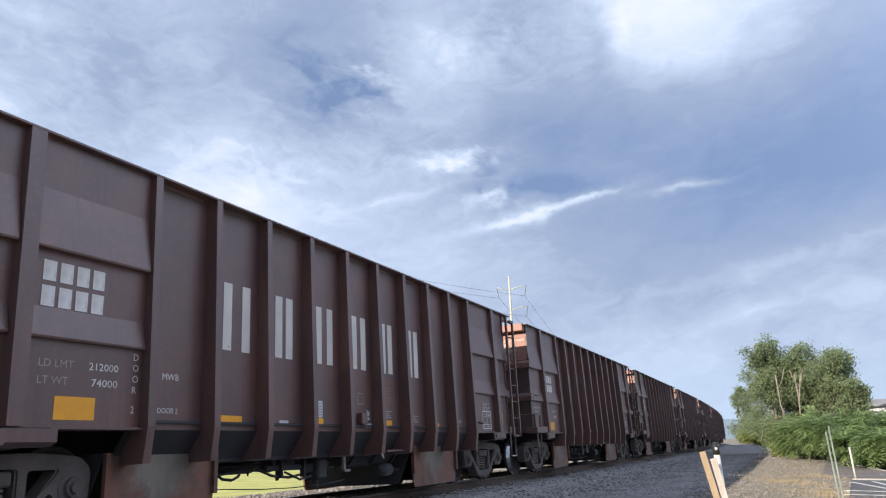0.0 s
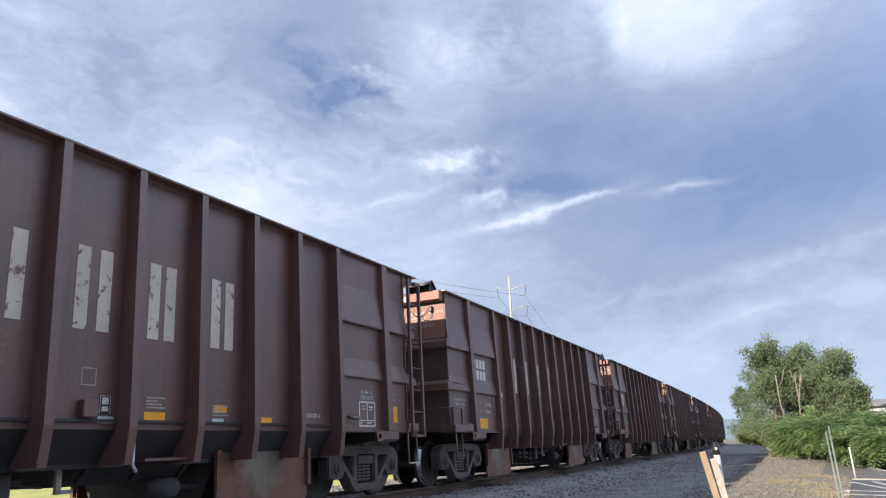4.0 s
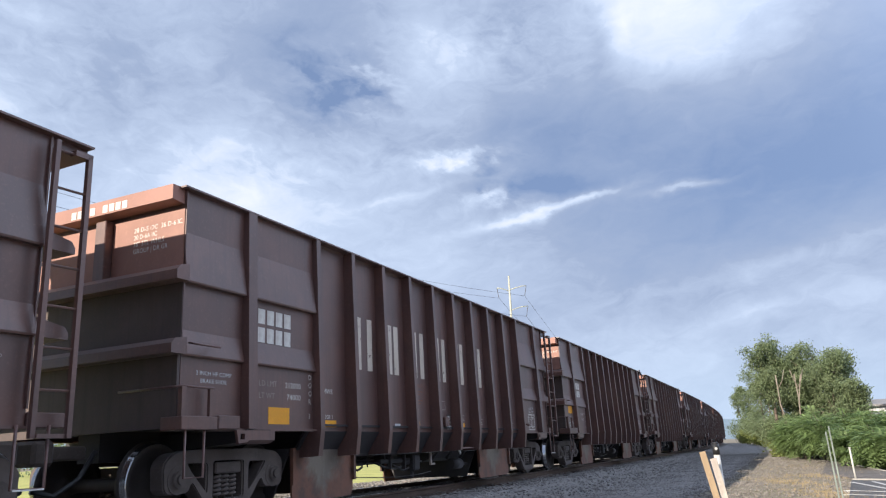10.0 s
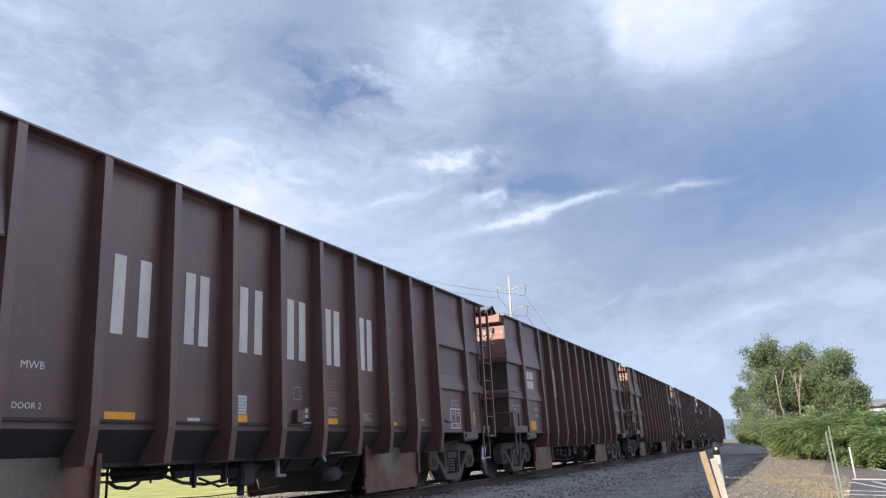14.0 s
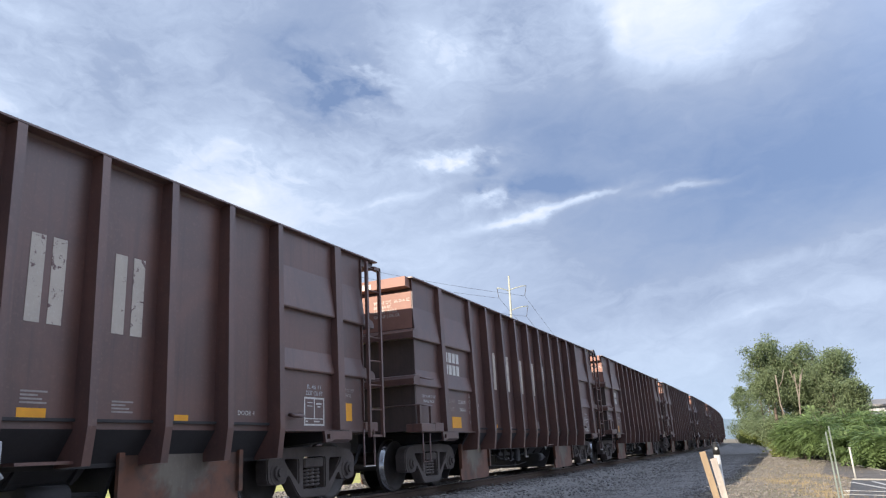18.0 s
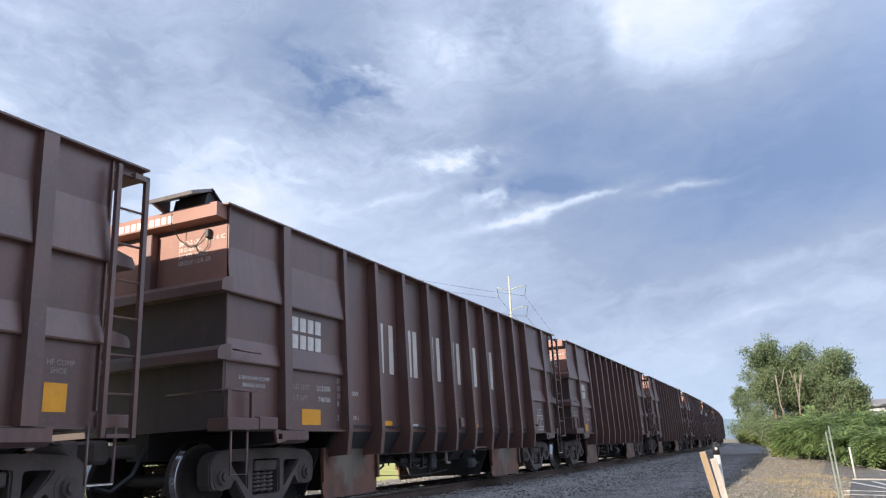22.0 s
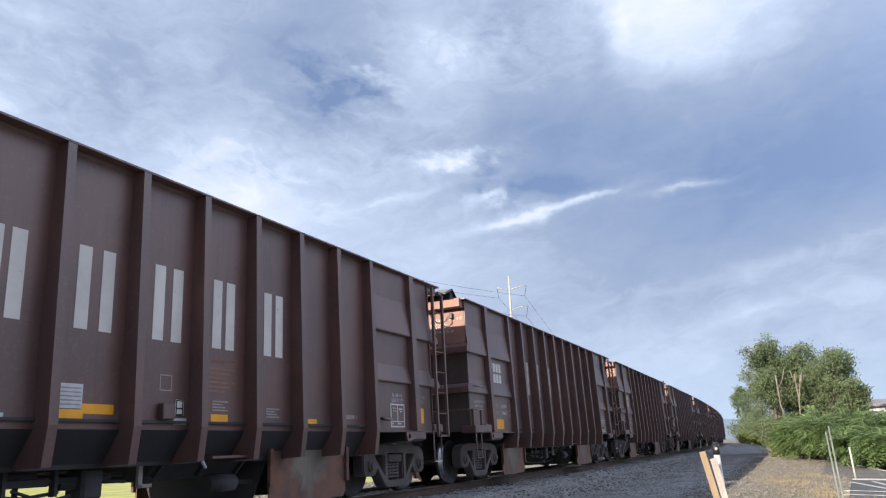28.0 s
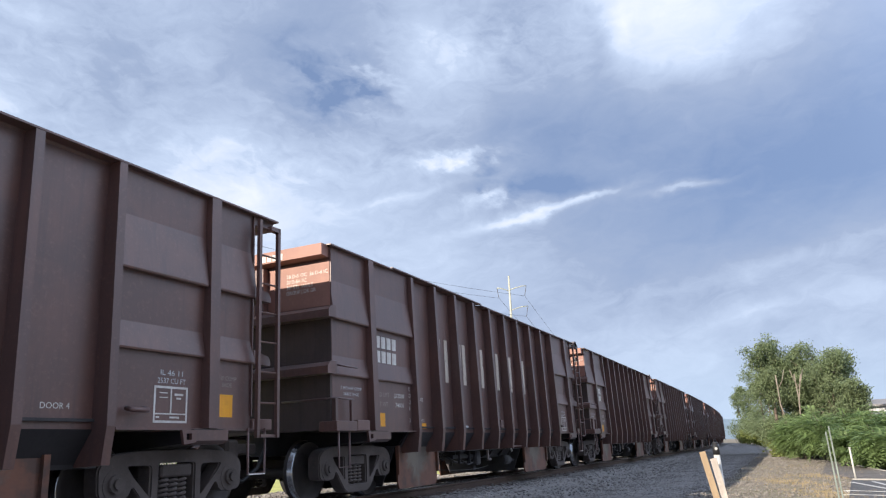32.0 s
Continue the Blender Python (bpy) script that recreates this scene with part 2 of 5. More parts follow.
M_DIM = material("faded_white_paint", (0.36, 0.31, 0.29), 0.75, scale=8, fine=50, bump=0.02, amount=0.6)
M_GREY = material("pale_decal", (0.55, 0.56, 0.57), 0.5, scale=8, fine=60, bump=0.02, amount=0.3)
M_YELLOW = material("yellow_reflector", (0.86, 0.37, 0.012), 0.45, dark=(0.62, 0.26, 0.015), scale=5, fine=40, bump=0.02, amount=0.35)
M_BLACK = material("black_plastic", (0.02, 0.02, 0.022), 0.45, scale=8, fine=60, bump=0.03, amount=0.4)
M_SLAB = material("weathered_grey_panel", (0.22, 0.20, 0.20), 0.6, scale=3, fine=30, bump=0.05, amount=0.5)
M_PANEL = material("solar_glass", (0.03, 0.035, 0.05), 0.25, scale=8, fine=60, bump=0.0, amount=0.3)
M_RAIL = material("rail_steel", (0.10, 0.065, 0.05), 0.65, metal=0.4, scale=3, fine=30, bump=0.1, amount=0.5)
M_RAILTOP = material("rail_head", (0.42, 0.42, 0.43), 0.3, metal=1.0, scale=3, fine=40, bump=0.02, amount=0.3)
M_TIE = material("creosoted_timber", (0.075, 0.058, 0.048), 0.85, scale=3, fine=25, bump=0.35, amount=0.6)
M_STONE = material("ballast_stone", (0.20, 0.19, 0.185), 0.9, dark=(0.09, 0.085, 0.085), light=(0.33, 0.32, 0.31), scale=9, fine=60, bump=0.3, amount=0.8)


# ---- mesh helpers ----
class Shape:
    """One mesh being put together from simple solids."""

    def __init__(self):
        self.bm = bmesh.new()

    def box(self, x0, x1, y0, y1, z0, z1, bevel=0.0):
        v = [self.bm.verts.new((x, y, z)) for x in (x0, x1) for y in (y0, y1) for z in (z0, z1)]
        fs = [self.bm.faces.new([v[i] for i in q]) for q in ((0, 1, 3, 2), (4, 6, 7, 5), (0, 4, 5, 1), (2, 3, 7, 6), (0, 2, 6, 4), (1, 5, 7, 3))]
        if bevel:
            edges = list({e for f in fs for e in f.edges})
            bmesh.ops.bevel(self.bm, geom=edges, offset=bevel, segments=1, affect="EDGES")
        return self

    def prism(self, outline, axis, a, b):
        """A closed outline of (p, q) pushed from a to b along axis; outlines lie in (y, z), (x, z) or (x, y)."""
        place = {"x": lambda p, q, t: (t, p, q), "y": lambda p, q, t: (p, t, q), "z": lambda p, q, t: (p, q, t)}[axis]
        lo = [self.bm.verts.new(place(p, q, a)) for p, q in outline]
        hi = [self.bm.verts.new(place(p, q, b)) for p, q in outline]
        n = len(outline)
        fs = [self.bm.faces.new(lo[::-1]), self.bm.faces.new(hi)]
        fs += [self.bm.faces.new((lo[i], lo[(i + 1) % n], hi[(i + 1) % n], hi[i])) for i in range(n)]
        bmesh.ops.recalc_face_normals(self.bm, faces=fs)
        return self

    def pierced(self, outline, holes, a, b):
        """A plate in (x, z) with holes, from y = a to b."""
        for t in (a, b):
            edges = []
            for loop in [outline] + holes:
                vs = [self.bm.verts.new((p, t, q)) for p, q in loop]
                edges += [self.bm.edges.new((vs[i], vs[(i + 1) % len(vs)])) for i in range(len(vs))]
            bmesh.ops.triangle_fill(self.bm, edges=edges, use_beauty=True)
        for loop in [outline] + holes:
            n = len(loop)
            lo, hi = [[self.bm.verts.new((p, t, q)) for p, q in loop] for t in (a, b)]
            for i in range(n):
                self.bm.faces.new((lo[i], lo[(i + 1) % n], hi[(i + 1) % n], hi[i]))
        bmesh.ops.remove_doubles(self.bm, verts=self.bm.verts[:], dist=0.0005)
        return self

    def rod(self, p, q, r, n=8, r2=None):
        p, q = Vector(p), Vector(q)
        d = (q - p).normalized()
        a = d.orthogonal().normalized()
        b = d.cross(a)
        ring = lambda c, rad: [self.bm.verts.new(c + rad * (math.cos(6.2832 * i / n) * a + math.sin(6.2832 * i / n) * b)) for i in range(n)]
        lo, hi = ring(p, r), ring(q, r if r2 is None else r2)
        for i in range(n):
            self.bm.faces.new((lo[i], lo[(i + 1) % n], hi[(i + 1) % n], hi[i])).smooth = n > 8
        self.bm.faces.new(lo[::-1])
        self.bm.faces.new(hi)
        return self

    def pipe(self, points, r, n=6):
        """One bent round bar through all the points."""
        pts = [Vector(p) for p in points]
        rings, side = [], None
        for i, p in enumerate(pts):
            d = (pts[min(i + 1, len(pts) - 1)] - pts[max(i - 1, 0)]).normalized()
            side = d.orthogonal().normalized() if side is None else (side - d * side.dot(d)).normalized()
            up = d.cross(side)
            rings.append([self.bm.verts.new(p + r * (math.cos(6.2832 * k / n) * side + math.sin(6.2832 * k / n) * up)) for k in range(n)])
        for a, b in zip(rings, rings[1:]):
            for k in range(n):
                self.bm.faces.new((a[k], a[(k + 1) % n], b[(k + 1) % n], b[k])).smooth = True
        self.bm.faces.new(rings[0][::-1])
        self.bm.faces.new(rings[-1])
        return self

    def lathe(self, profile, axis_y0=0.0, n=32):
        """Turns (radius, y) pairs about the y axis."""
        rings = [[self.bm.verts.new((r * math.cos(6.2832 * i / n), y, r * math.sin(6.2832 * i / n))) for i in range(n)] for r, y in profile]
        for a, b in zip(rings, rings[1:]):
            for i in range(n):
                self.bm.faces.new((a[i], a[(i + 1) % n], b[(i + 1) % n], b[i])).smooth = True
        return self

    def mesh(self, name, mat):
        bmesh.ops.recalc_face_normals(self.bm, faces=self.bm.faces[:])
        me = bpy.data.meshes.new(name)
        self.bm.to_mesh(me)
        self.bm.free()
        for m in mat if isinstance(mat, (list, tuple)) else [mat]:
            me.materials.append(m)
        return me


def part(name, shape, mat, parent, label="", at=None):
    """One mesh object under a thing or under a part."""
    me = shape if isinstance(shape, bpy.types.Mesh) else shape.mesh(name, mat)
    ob = new(name, me)
    ob.parent = parent
    if at is not None:
        ob.matrix_basis = at
    if label:
        ob["label"] = label
    return ob


def lettering(body, height, mat, width=None, spacing=1.0):
    """A flat mesh of words with the built-in font, height of capitals in metres."""
    cu = bpy.data.curves.new("words", "FONT")
    cu.body, cu.size, cu.resolution_u, cu.space_line = body, height / 0.70, 2, spacing
    ob = bpy.data.objects.new("words", cu)
    me = bpy.data.meshes.new_from_object(ob)
    bpy.data.objects.remove(ob)
    me.materials.clear()
    me.materials.append(mat)
    if width:
        xs = [v.co.x for v in me.vertices]
        k, x0 = width / (max(xs) - min(xs)), min(xs)
        for v in me.vertices:
            v.co.x = (v.co.x - x0) * k
    return me


END_Y = -1.46        # the sheet stands further out in the end bays
SIDE_Y = -1.38      # outer face of the side sheet
ON_SIDE = lambda x, z: pose(x, (END_Y if x < -4.52 or x > 4.52 else SIDE_Y) - 0.004, z, 90, 0, 0)
ON_REAR = lambda y, z, x: Matrix.Translation((x, y, z)) @ Matrix(((0, 0, -1, 0), (-1, 0, 0, 0), (0, 1, 0, 0), (0, 0, 0, 1)))


def card(x0, x1, z0, z1, y=None):
    """A thin sticker on the near side."""
    y = (END_Y if abs(x0) > 4.75 else SIDE_Y) - 0.003 if y is None else y
    return Shape().box(x0, x1, y, y + 0.002, z0, z1)


mark_mes = [Shape().box(-0.08, 0.08, SIDE_Y - 0.004, SIDE_Y - 0.001, 2.02, 2.89).mesh("side_marking", m) for m in M_FLAKED]
RIBS = [-6.03, -4.48, -3.47, -2.46, -1.44, -0.45, 0.53, 1.51, 2.50, 3.49, 4.50, 5.96]
TRUCK_X = 5.9


def build_car():
    car = new("hopper_car")
    tagged(car, "weathered oxide-brown steel ballast hopper car rolling on rails", "freight car", "cars of the train")
    # sides
    for sgn in (-1, 1):
        for a, b, yy in ((-7.2, -4.50, 1.46), (-4.50, 4.52, 1.38), (4.52, 6.76, 1.46)):
            y0, y1 = sorted((sgn * yy, sgn * (yy - 0.02)))
            part("side_sheet", Shape().box(a, b, y0, y1, 1.045, 3.88), M_OXIDE, car)
        s = Shape().prism([(sgn * 1.34, 3.84), (sgn * 1.385, 3.84), (sgn * 1.395, 3.875), (sgn * 1.545, 3.875), (sgn * 1.545, 3.897), (sgn * 1.34, 3.897)], "x", -7.28, 7.2)
        part("top_chord", s, M_OXIDE, car)
        s = Shape().box(-7.0, 6.74, *sorted((sgn * 1.30, sgn * 1.378)), 1.020, 1.045).box(-7.0, -4.5, *sorted((sgn * 1.40, sgn * 1.53)), 1.020, 1.045).box(4.62, 6.74, *sorted((sgn * 1.40, sgn * 1.53)), 1.020, 1.045)
        part("side_sill", s, M_OXIDE, car)
        # hopper slope sheet between the trucks, with a folded lower lip; shade is in its colour
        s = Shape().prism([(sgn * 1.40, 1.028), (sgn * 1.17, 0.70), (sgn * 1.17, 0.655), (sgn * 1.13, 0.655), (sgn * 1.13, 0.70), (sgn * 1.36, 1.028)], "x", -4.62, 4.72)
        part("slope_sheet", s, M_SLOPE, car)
    rib_in = {}
    rib_end = {}
    for sgn in (-1, 1):
        w2 = 0.052
        s = Shape().prism([(sgn * 1.37, 3.873), (sgn * 1.54, 3.873), (sgn * 1.60, 1.05), (sgn * 1.55, 0.675), (sgn * 1.15, 0.665), (sgn * 1.37, 0.99)], "x", -w2, w2)
        rib_in[sgn] = s.mesh("rib", M_OXIDE)
        s = Shape().prism([(sgn * 1.37, 3.873), (sgn * 1.543, 3.873), (sgn * 1.60, 1.04), (sgn * 1.37, 1.04)], "x", -0.085, 0.085)
        rib_end[sgn] = s.mesh("rib", M_OXIDE)
        for x in RIBS:
            part("rib", rib_end[sgn] if abs(x) > 5 else rib_in[sgn], None, car, at=pose(x, 0, 0))
        for z in (1.86, 2.72):
            rise, out = (0.62, 1.54) if z > 2 else (0.30, 1.518)
            o = [(sgn * 1.37, z + rise), (sgn * 1.463, z + rise), (sgn * out, z + 0.02), (sgn * (out - 0.006), z), (sgn * 1.37, z)]
            for a, b in ((-7.2, -6.125), (-5.935, -4.54), (4.56, 5.865), (6.055, 6.76)):
                part("side_belt", Shape().prism(o, "x", a, b), M_OXIDE, car)
    # rear end, facing along -x
    X = -7.2
    part("end_sheet", Shape().box(X, X + 0.02, -1.49, 1.49, 1.2, 3.872), M_OXIDE, car)
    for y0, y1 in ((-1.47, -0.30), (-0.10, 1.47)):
        part("end_plate", Shape().box(X - 0.012, X - 0.002, y0, y1, 2.93, 3.64), M_OXIDE_END, car, "orange-brown painted plate in a lighter, sunlit tone")
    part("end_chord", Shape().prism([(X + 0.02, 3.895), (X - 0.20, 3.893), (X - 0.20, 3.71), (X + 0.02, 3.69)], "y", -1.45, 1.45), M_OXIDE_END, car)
    for y in (-0.2,):
        part("end_post", Shape().box(X - 0.13, X, y - 0.09, y + 0.09, 2.88, 3.66, 0.01), M_OXIDE, car)
    for z, dep in ((2.72, 0.20), (1.86, 0.24)):
        o = [(X, z + 0.20), (X - dep + 0.06, z + 0.17), (X - dep, z + 0.11), (X - dep, z), (X, z)]
        part("end_belt", Shape().prism(o, "y", -1.575, 1.575), M_OXIDE, car)
    # Darkened sheets below the upper belt carry the shade of the gap.
    part("end_middle_sheet", Shape().box(X - 0.012, X - 0.004, -1.485, 1.485, 2.05, 2.72), M_ENDSHADE, car)
    part("end_lower_sheet", Shape().box(X - 0.05, X - 0.01, -1.49, 1.49, 1.05, 1.86), M_ENDSHADE, car)
    # leading end, set back behind the ladder
    X = 6.76
    part("end_sheet", Shape().box(X - 0.02, X, -1.49, 1.49, 1.2, 3.872), M_OXIDE, car)
    part("end_chord", Shape().box(X, 7.2, -1.45, 1.45, 3.76, 3.895, 0.01), M_OXIDE, car)
    for z in (2.72, 1.86):
        o = [(X, z + 0.18), (X + 0.30, z + 0.12), (X + 0.34, z + 0.06), (X + 0.34, z), (X, z)]
        part("end_belt", Shape().prism(o, "y", -1.50, 1.50), M_OXIDE, car)
    for y in (-0.9, 0.0, 0.9):
        part("end_post", Shape().box(X, X + 0.12, y - 0.07, y + 0.07, 1.2, 3.74), M_OXIDE, car)
    part("end_platform", Shape().box(X, 7.15, -1.5, 1.5, 1.03, 1.17, 0.01), M_OXIDE, car)
    # underframe
    part("centre_sill", Shape().box(-7.1, 7.1, -0.18, 0.18, 0.72, 1.08), M_UNDER, car)
    part("floor", Shape().box(-7.1, 6.6, -1.42, 1.42, 1.10, 1.13), M_UNDER, car)
    for x in (-TRUCK_X, TRUCK_X):
        o = [(-1.58, 1.03), (-1.58, 0.94), (-1.45, 0.88), (0, 0.80), (1.45, 0.88), (1.58, 0.94), (1.58, 1.03)]
        part("body_bolster", Shape().prism(o, "x", x - 0.24, x + 0.24), M_UNDER, car)
        pad = part("bolster_pad", Shape().prism([(-1.60, 1.02), (-1.60, 0.90), (-1.52, 0.86), (-1.40, 0.86), (-1.40, 1.02)], "x", x - 0.22, x + 0.30), M_OXIDE, car)
        part("jacking_eye", Shape().pierced([(x - 0.44, 1.02), (x - 0.22, 1.02), (x - 0.22, 0.88), (x - 0.40, 0.86)], [[(x - 0.37, 0.98), (x - 0.29, 0.98), (x - 0.29, 0.91), (x - 0.37, 0.91)]], -1.60, -1.56), M_OXIDE, pad)
    for sgn in (-1, 1):
        y = sgn * 1.22
        door = Shape().prism([(-0.82, 0.80), (0.82, 0.80), (0.80, 0.16), (0.74, 0.07), (-0.75, 0.06), (-0.80, 0.16)], "y", y, y - sgn * 0.03)
        door.box(-0.84, -0.78, *sorted((y, y + sgn * 0.05)), 0.3, 0.8).box(0.77, 0.83, *sorted((y, y + sgn * 0.05)), 0.3, 0.8)
        door_me = door.mesh("ballast_door", M_CHUTE)
        fore_me = door_me.copy()
        for v in fore_me.vertices:
            v.co.x *= 1.17
        for x, me in ((-3.90, door_me), (3.14, fore_me)):
            part("ballast_door", me, None, car, "rust-streaked bare steel discharge door", at=pose(x, 0, 0))
    for x in (-4.72, -3.10, 2.22, 4.06):
        part("chute_frame", Shape().prism([(-1.2, 0.8), (1.2, 0.8), (0.9, 0.12), (-0.9, 0.12)], "x", x - 0.02, x + 0.02), M_UNDER, car)
    # middle hopper and brake gear
    part("middle_hopper", Shape().prism([(-1.12, 0.75), (1.12, 0.75), (0.90, 0.54), (0.74, 0.48), (-0.74, 0.48), (-0.90, 0.54)], "x", 0.35, 1.95), M_UNDER, car)
    for x in (0.45, 1.15, 1.85):
        part("hopper_stiffener", Shape().prism([(-1.14, 0.74), (-1.09, 0.74), (-0.89, 0.54), (-0.94, 0.50)], "x", x - 0.02, x + 0.02), M_UNDER, car)
    part("door_cylinder", Shape().rod((1.30, -0.92, 0.40), (1.80, -0.92, 0.40), 0.11, 14).rod((1.80, -0.92, 0.40), (2.2, -0.92, 0.38), 0.03, 8), M_UNDER, car)
    part("door_lever", Shape().box(0.10, 0.16, -1.06, -1.02, 0.42, 0.66).box(0.10, 0.30, -1.06, -1.02, 0.42, 0.46), M_DIM, car, "pale worn hand lever")
    part("air_reservoir", Shape().rod((-2.0, -0.30, 0.60), (-1.3, -0.30, 0.60), 0.12, 14), M_UNDER, car)
    part("brake_cylinder", Shape().rod((-1.55, -0.85, 0.60), (-1.05, -0.85, 0.60), 0.085, 14).rod((-1.60, -0.85, 0.60), (-1.55, -0.85, 0.60), 0.11, 14), M_UNDER, car)
    part("brake_valve", Shape().box(-0.62, -0.36, -1.06, -0.78, 0.34, 0.66, 0.03).rod((-0.50, -0.92, 0.22), (-0.50, -0.92, 0.36), 0.05, 8).rod((-0.62, -0.92, 0.50), (-0.80, -0.92, 0.50), 0.05, 8), M_UNDER, car)
    part("dirt_collector", Shape().rod((-3.0, -0.92, 0.44), (-2.86, -0.92, 0.44), 0.085, 12).rod((-2.93, -0.92, 0.40), (-2.93, -0.92, 0.30), 0.035, 8), M_UNDER, car)
    for pts, r in (([(-3.0, -0.95, 0.34), (-2.3, -0.95, 0.30), (-1.9, -1.0, 0.275), (-1.2, -1.0, 0.255), (-0.4, -1.0, 0.26), (0.2, -1.0, 0.30)], 0.007),
                   ([(-3.0, -0.7, 0.58), (-1.3, -0.7, 0.60), (0.2, -0.7, 0.58)], 0.022), ([(-2.62, -0.85, 0.70), (-2.62, -0.85, 0.30)], 0.016), ([(-2.0, -0.85, 0.70), (-2.0, -0.85, 0.46)], 0.014),
                   ([(-2.55, -0.8, 0.50), (-2.45, -0.8, 0.44), (-2.32, -0.85, 0.42), (-2.2, -0.85, 0.46), (-2.1, -0.8, 0.52)], 0.020),
                   ([(-3.0, -0.85, 0.52), (-2.5, -0.85, 0.50), (-2.0, -0.85, 0.53), (-1.5, -0.85, 0.50)], 0.014), ([(-1.9, -0.9, 0.55), (-1.6, -0.95, 0.44), (-1.2, -0.95, 0.40), (-0.8, -0.92, 0.44)], 0.02),
                   ([(-1.35, -0.98, 0.48), (-1.0, -1.0, 0.36), (-0.7, -0.98, 0.40)], 0.016), ([(-1.05, -0.62, 0.70), (-1.05, -0.62, 0.36)], 0.03), ([(-0.25, -0.85, 0.72), (-0.25, -0.85, 0.52), (0.1, -0.85, 0.50)], 0.02)):
        part("brake_pipe", Shape().pipe(pts, r), M_UNDER, car)
    part("slack_adjuster", Shape().box(-1.75, -0.95, -0.98, -0.92, 0.50, 0.58, 0.01).rod((-1.1, -0.95, 0.54), (-0.2, -0.95, 0.56), 0.03, 8), M_UNDER, car)
    part("brake_beam", Shape().box(-2.4, -0.2, -0.6, -0.54, 0.64, 0.70), M_UNDER, car)
    for x in (-1.45, -0.9):
        part("hanger", Shape().box(x - 0.02, x + 0.02, -1.02, -0.94, 0.40, 0.72), M_UNDER, car)
    part("retainer_valve", Shape().box(0.68, 0.74, -1.42, -1.36, 0.70, 0.92, 0.01).pipe([(0.71, -1.40, 0.76), (0.71, -1.42, 0.66), (0.76, -1.42, 0.60)], 0.02), M_GREY, car)
    part("foot_ledge", Shape().box(0.85, 1.50, -1.44, -1.15, 0.70, 0.73), M_OXIDE, car)
    part("valve_housing", Shape().box(0.02, 0.20, SIDE_Y - 0.09, SIDE_Y, 1.14, 1.32, 0.01), M_OXIDE, car)
    # ladder and steps at the leading corner
    lad = part("ladder", Shape().box(6.71, 6.76, -1.62, -1.57, 0.93, 3.80).box(7.05, 7.10, -1.66, -1.61, 0.93, 3.74).box(6.9, 7.10, -1.66, -1.58, 3.68, 3.74).box(6.76, 7.05, -1.64, -1.60, 0.93, 0.97), M_OXIDE, car)
    for i in range(7):
        part("rung", Shape().rod((6.73, -1.60, 1.36 + 0.39 * i), (7.08, -1.635, 1.36 + 0.39 * i), 0.013, 6), M_OXIDE, lad)
    part("step", Shape().pipe([(6.62, -1.55, 1.05), (6.62, -1.55, 0.50), (6.94, -1.55, 0.50), (6.94, -1.55, 1.05)], 0.016), M_OXIDE, car)
    part("step", Shape().pipe([(-7.18, -1.58, 1.05), (-7.18, -1.58, 0.50), (-6.88, -1.58, 0.50), (-6.88, -1.58, 1.05)], 0.016), M_OXIDE, car)
    part("step_tread", Shape().box(6.63, 6.93, -1.57, -1.53, 0.485, 0.50), M_WHITE, car, "worn white step edge")
    # corner platform at the rear
    s = Shape().box(-7.28, -6.70, -1.62, -1.30, 1.02, 1.17, 0.008)
    part("corner_platform", s, M_OXIDE, car)
    s = Shape().box(-6.66, -6.28, -1.60, -1.50, 1.03, 1.19, 0.01)
    part("valve_box", s, M_OXIDE, car)
    s = Shape().box(-7.25, -7.18, -1.58, -1.52, 1.17, 1.50).box(-6.80, -6.75, -1.58, -1.54, 1.17, 1.50).pipe([(-7.25, -0.6, 1.50), (-7.25, -1.57, 1.50), (-6.72, -1.57, 1.50)], 0.016)
    part("guard_rail", s, M_OXIDE, car)
    s = Shape().pipe([(-7.14, -1.55, 2.00), (-7.14, -1.64, 1.98), (-6.72, -1.64, 1.98), (-6.72, -1.55, 2.00)], 0.014)
    part("grab_iron", s, M_OXIDE, car)
    s = Shape().pipe([(4.76, -1.50, 1.24), (4.76, -1.58, 1.22), (4.98, -1.58, 1.22), (4.98, -1.50, 1.24)], 0.028)
    part("grab_iron", s, M_OXIDE, car)
    for x, sgn in ((-7.2, -1), (6.9, 1)):
        s = Shape().box(min(x, x + sgn * 0.75), max(x, x + sgn * 0.75), -0.09, 0.09, 0.76, 0.92, 0.02).box(x + sgn * 0.62 - 0.14, x + sgn * 0.62 + 0.14, -0.17, 0.17, 0.70, 0.98, 0.04)
        part("coupler", s, M_TRUCK, car)
        hose = [(x + sgn * 0.1, -0.35, 0.85), (x + sgn * 0.3, -0.35, 0.55), (x + sgn * 0.55, -0.28, 0.38), (x + sgn * 0.78, -0.2, 0.45)]
        part("air_hose", Shape().pipe(hose, 0.03, 8), M_BLACK, car)
    # writing and stickers on the near side
    for a, b in ((-3.18, -2.66), (-2.12, -1.72), (-1.14, -0.68), (-0.12, 0.32), (0.84, 1.24), (1.84, 2.25)):
        for x in (a + 0.08, b - 0.08):
            part("side_marking", mark_mes[0], None, car, "worn white painted block mark", at=pose(x, 0, 0))
    bar_me = Shape().box(0, 0.145, -0.006, -0.001, 0, 0.20).mesh("number_bar", M_WHITE)
    for z in (2.42, 2.17):
        for j in range(4):
            part("number_bar", bar_me, None, car, "white painted bar in place of a number", at=pose(-5.80 + 0.19 * j, END_Y, z))
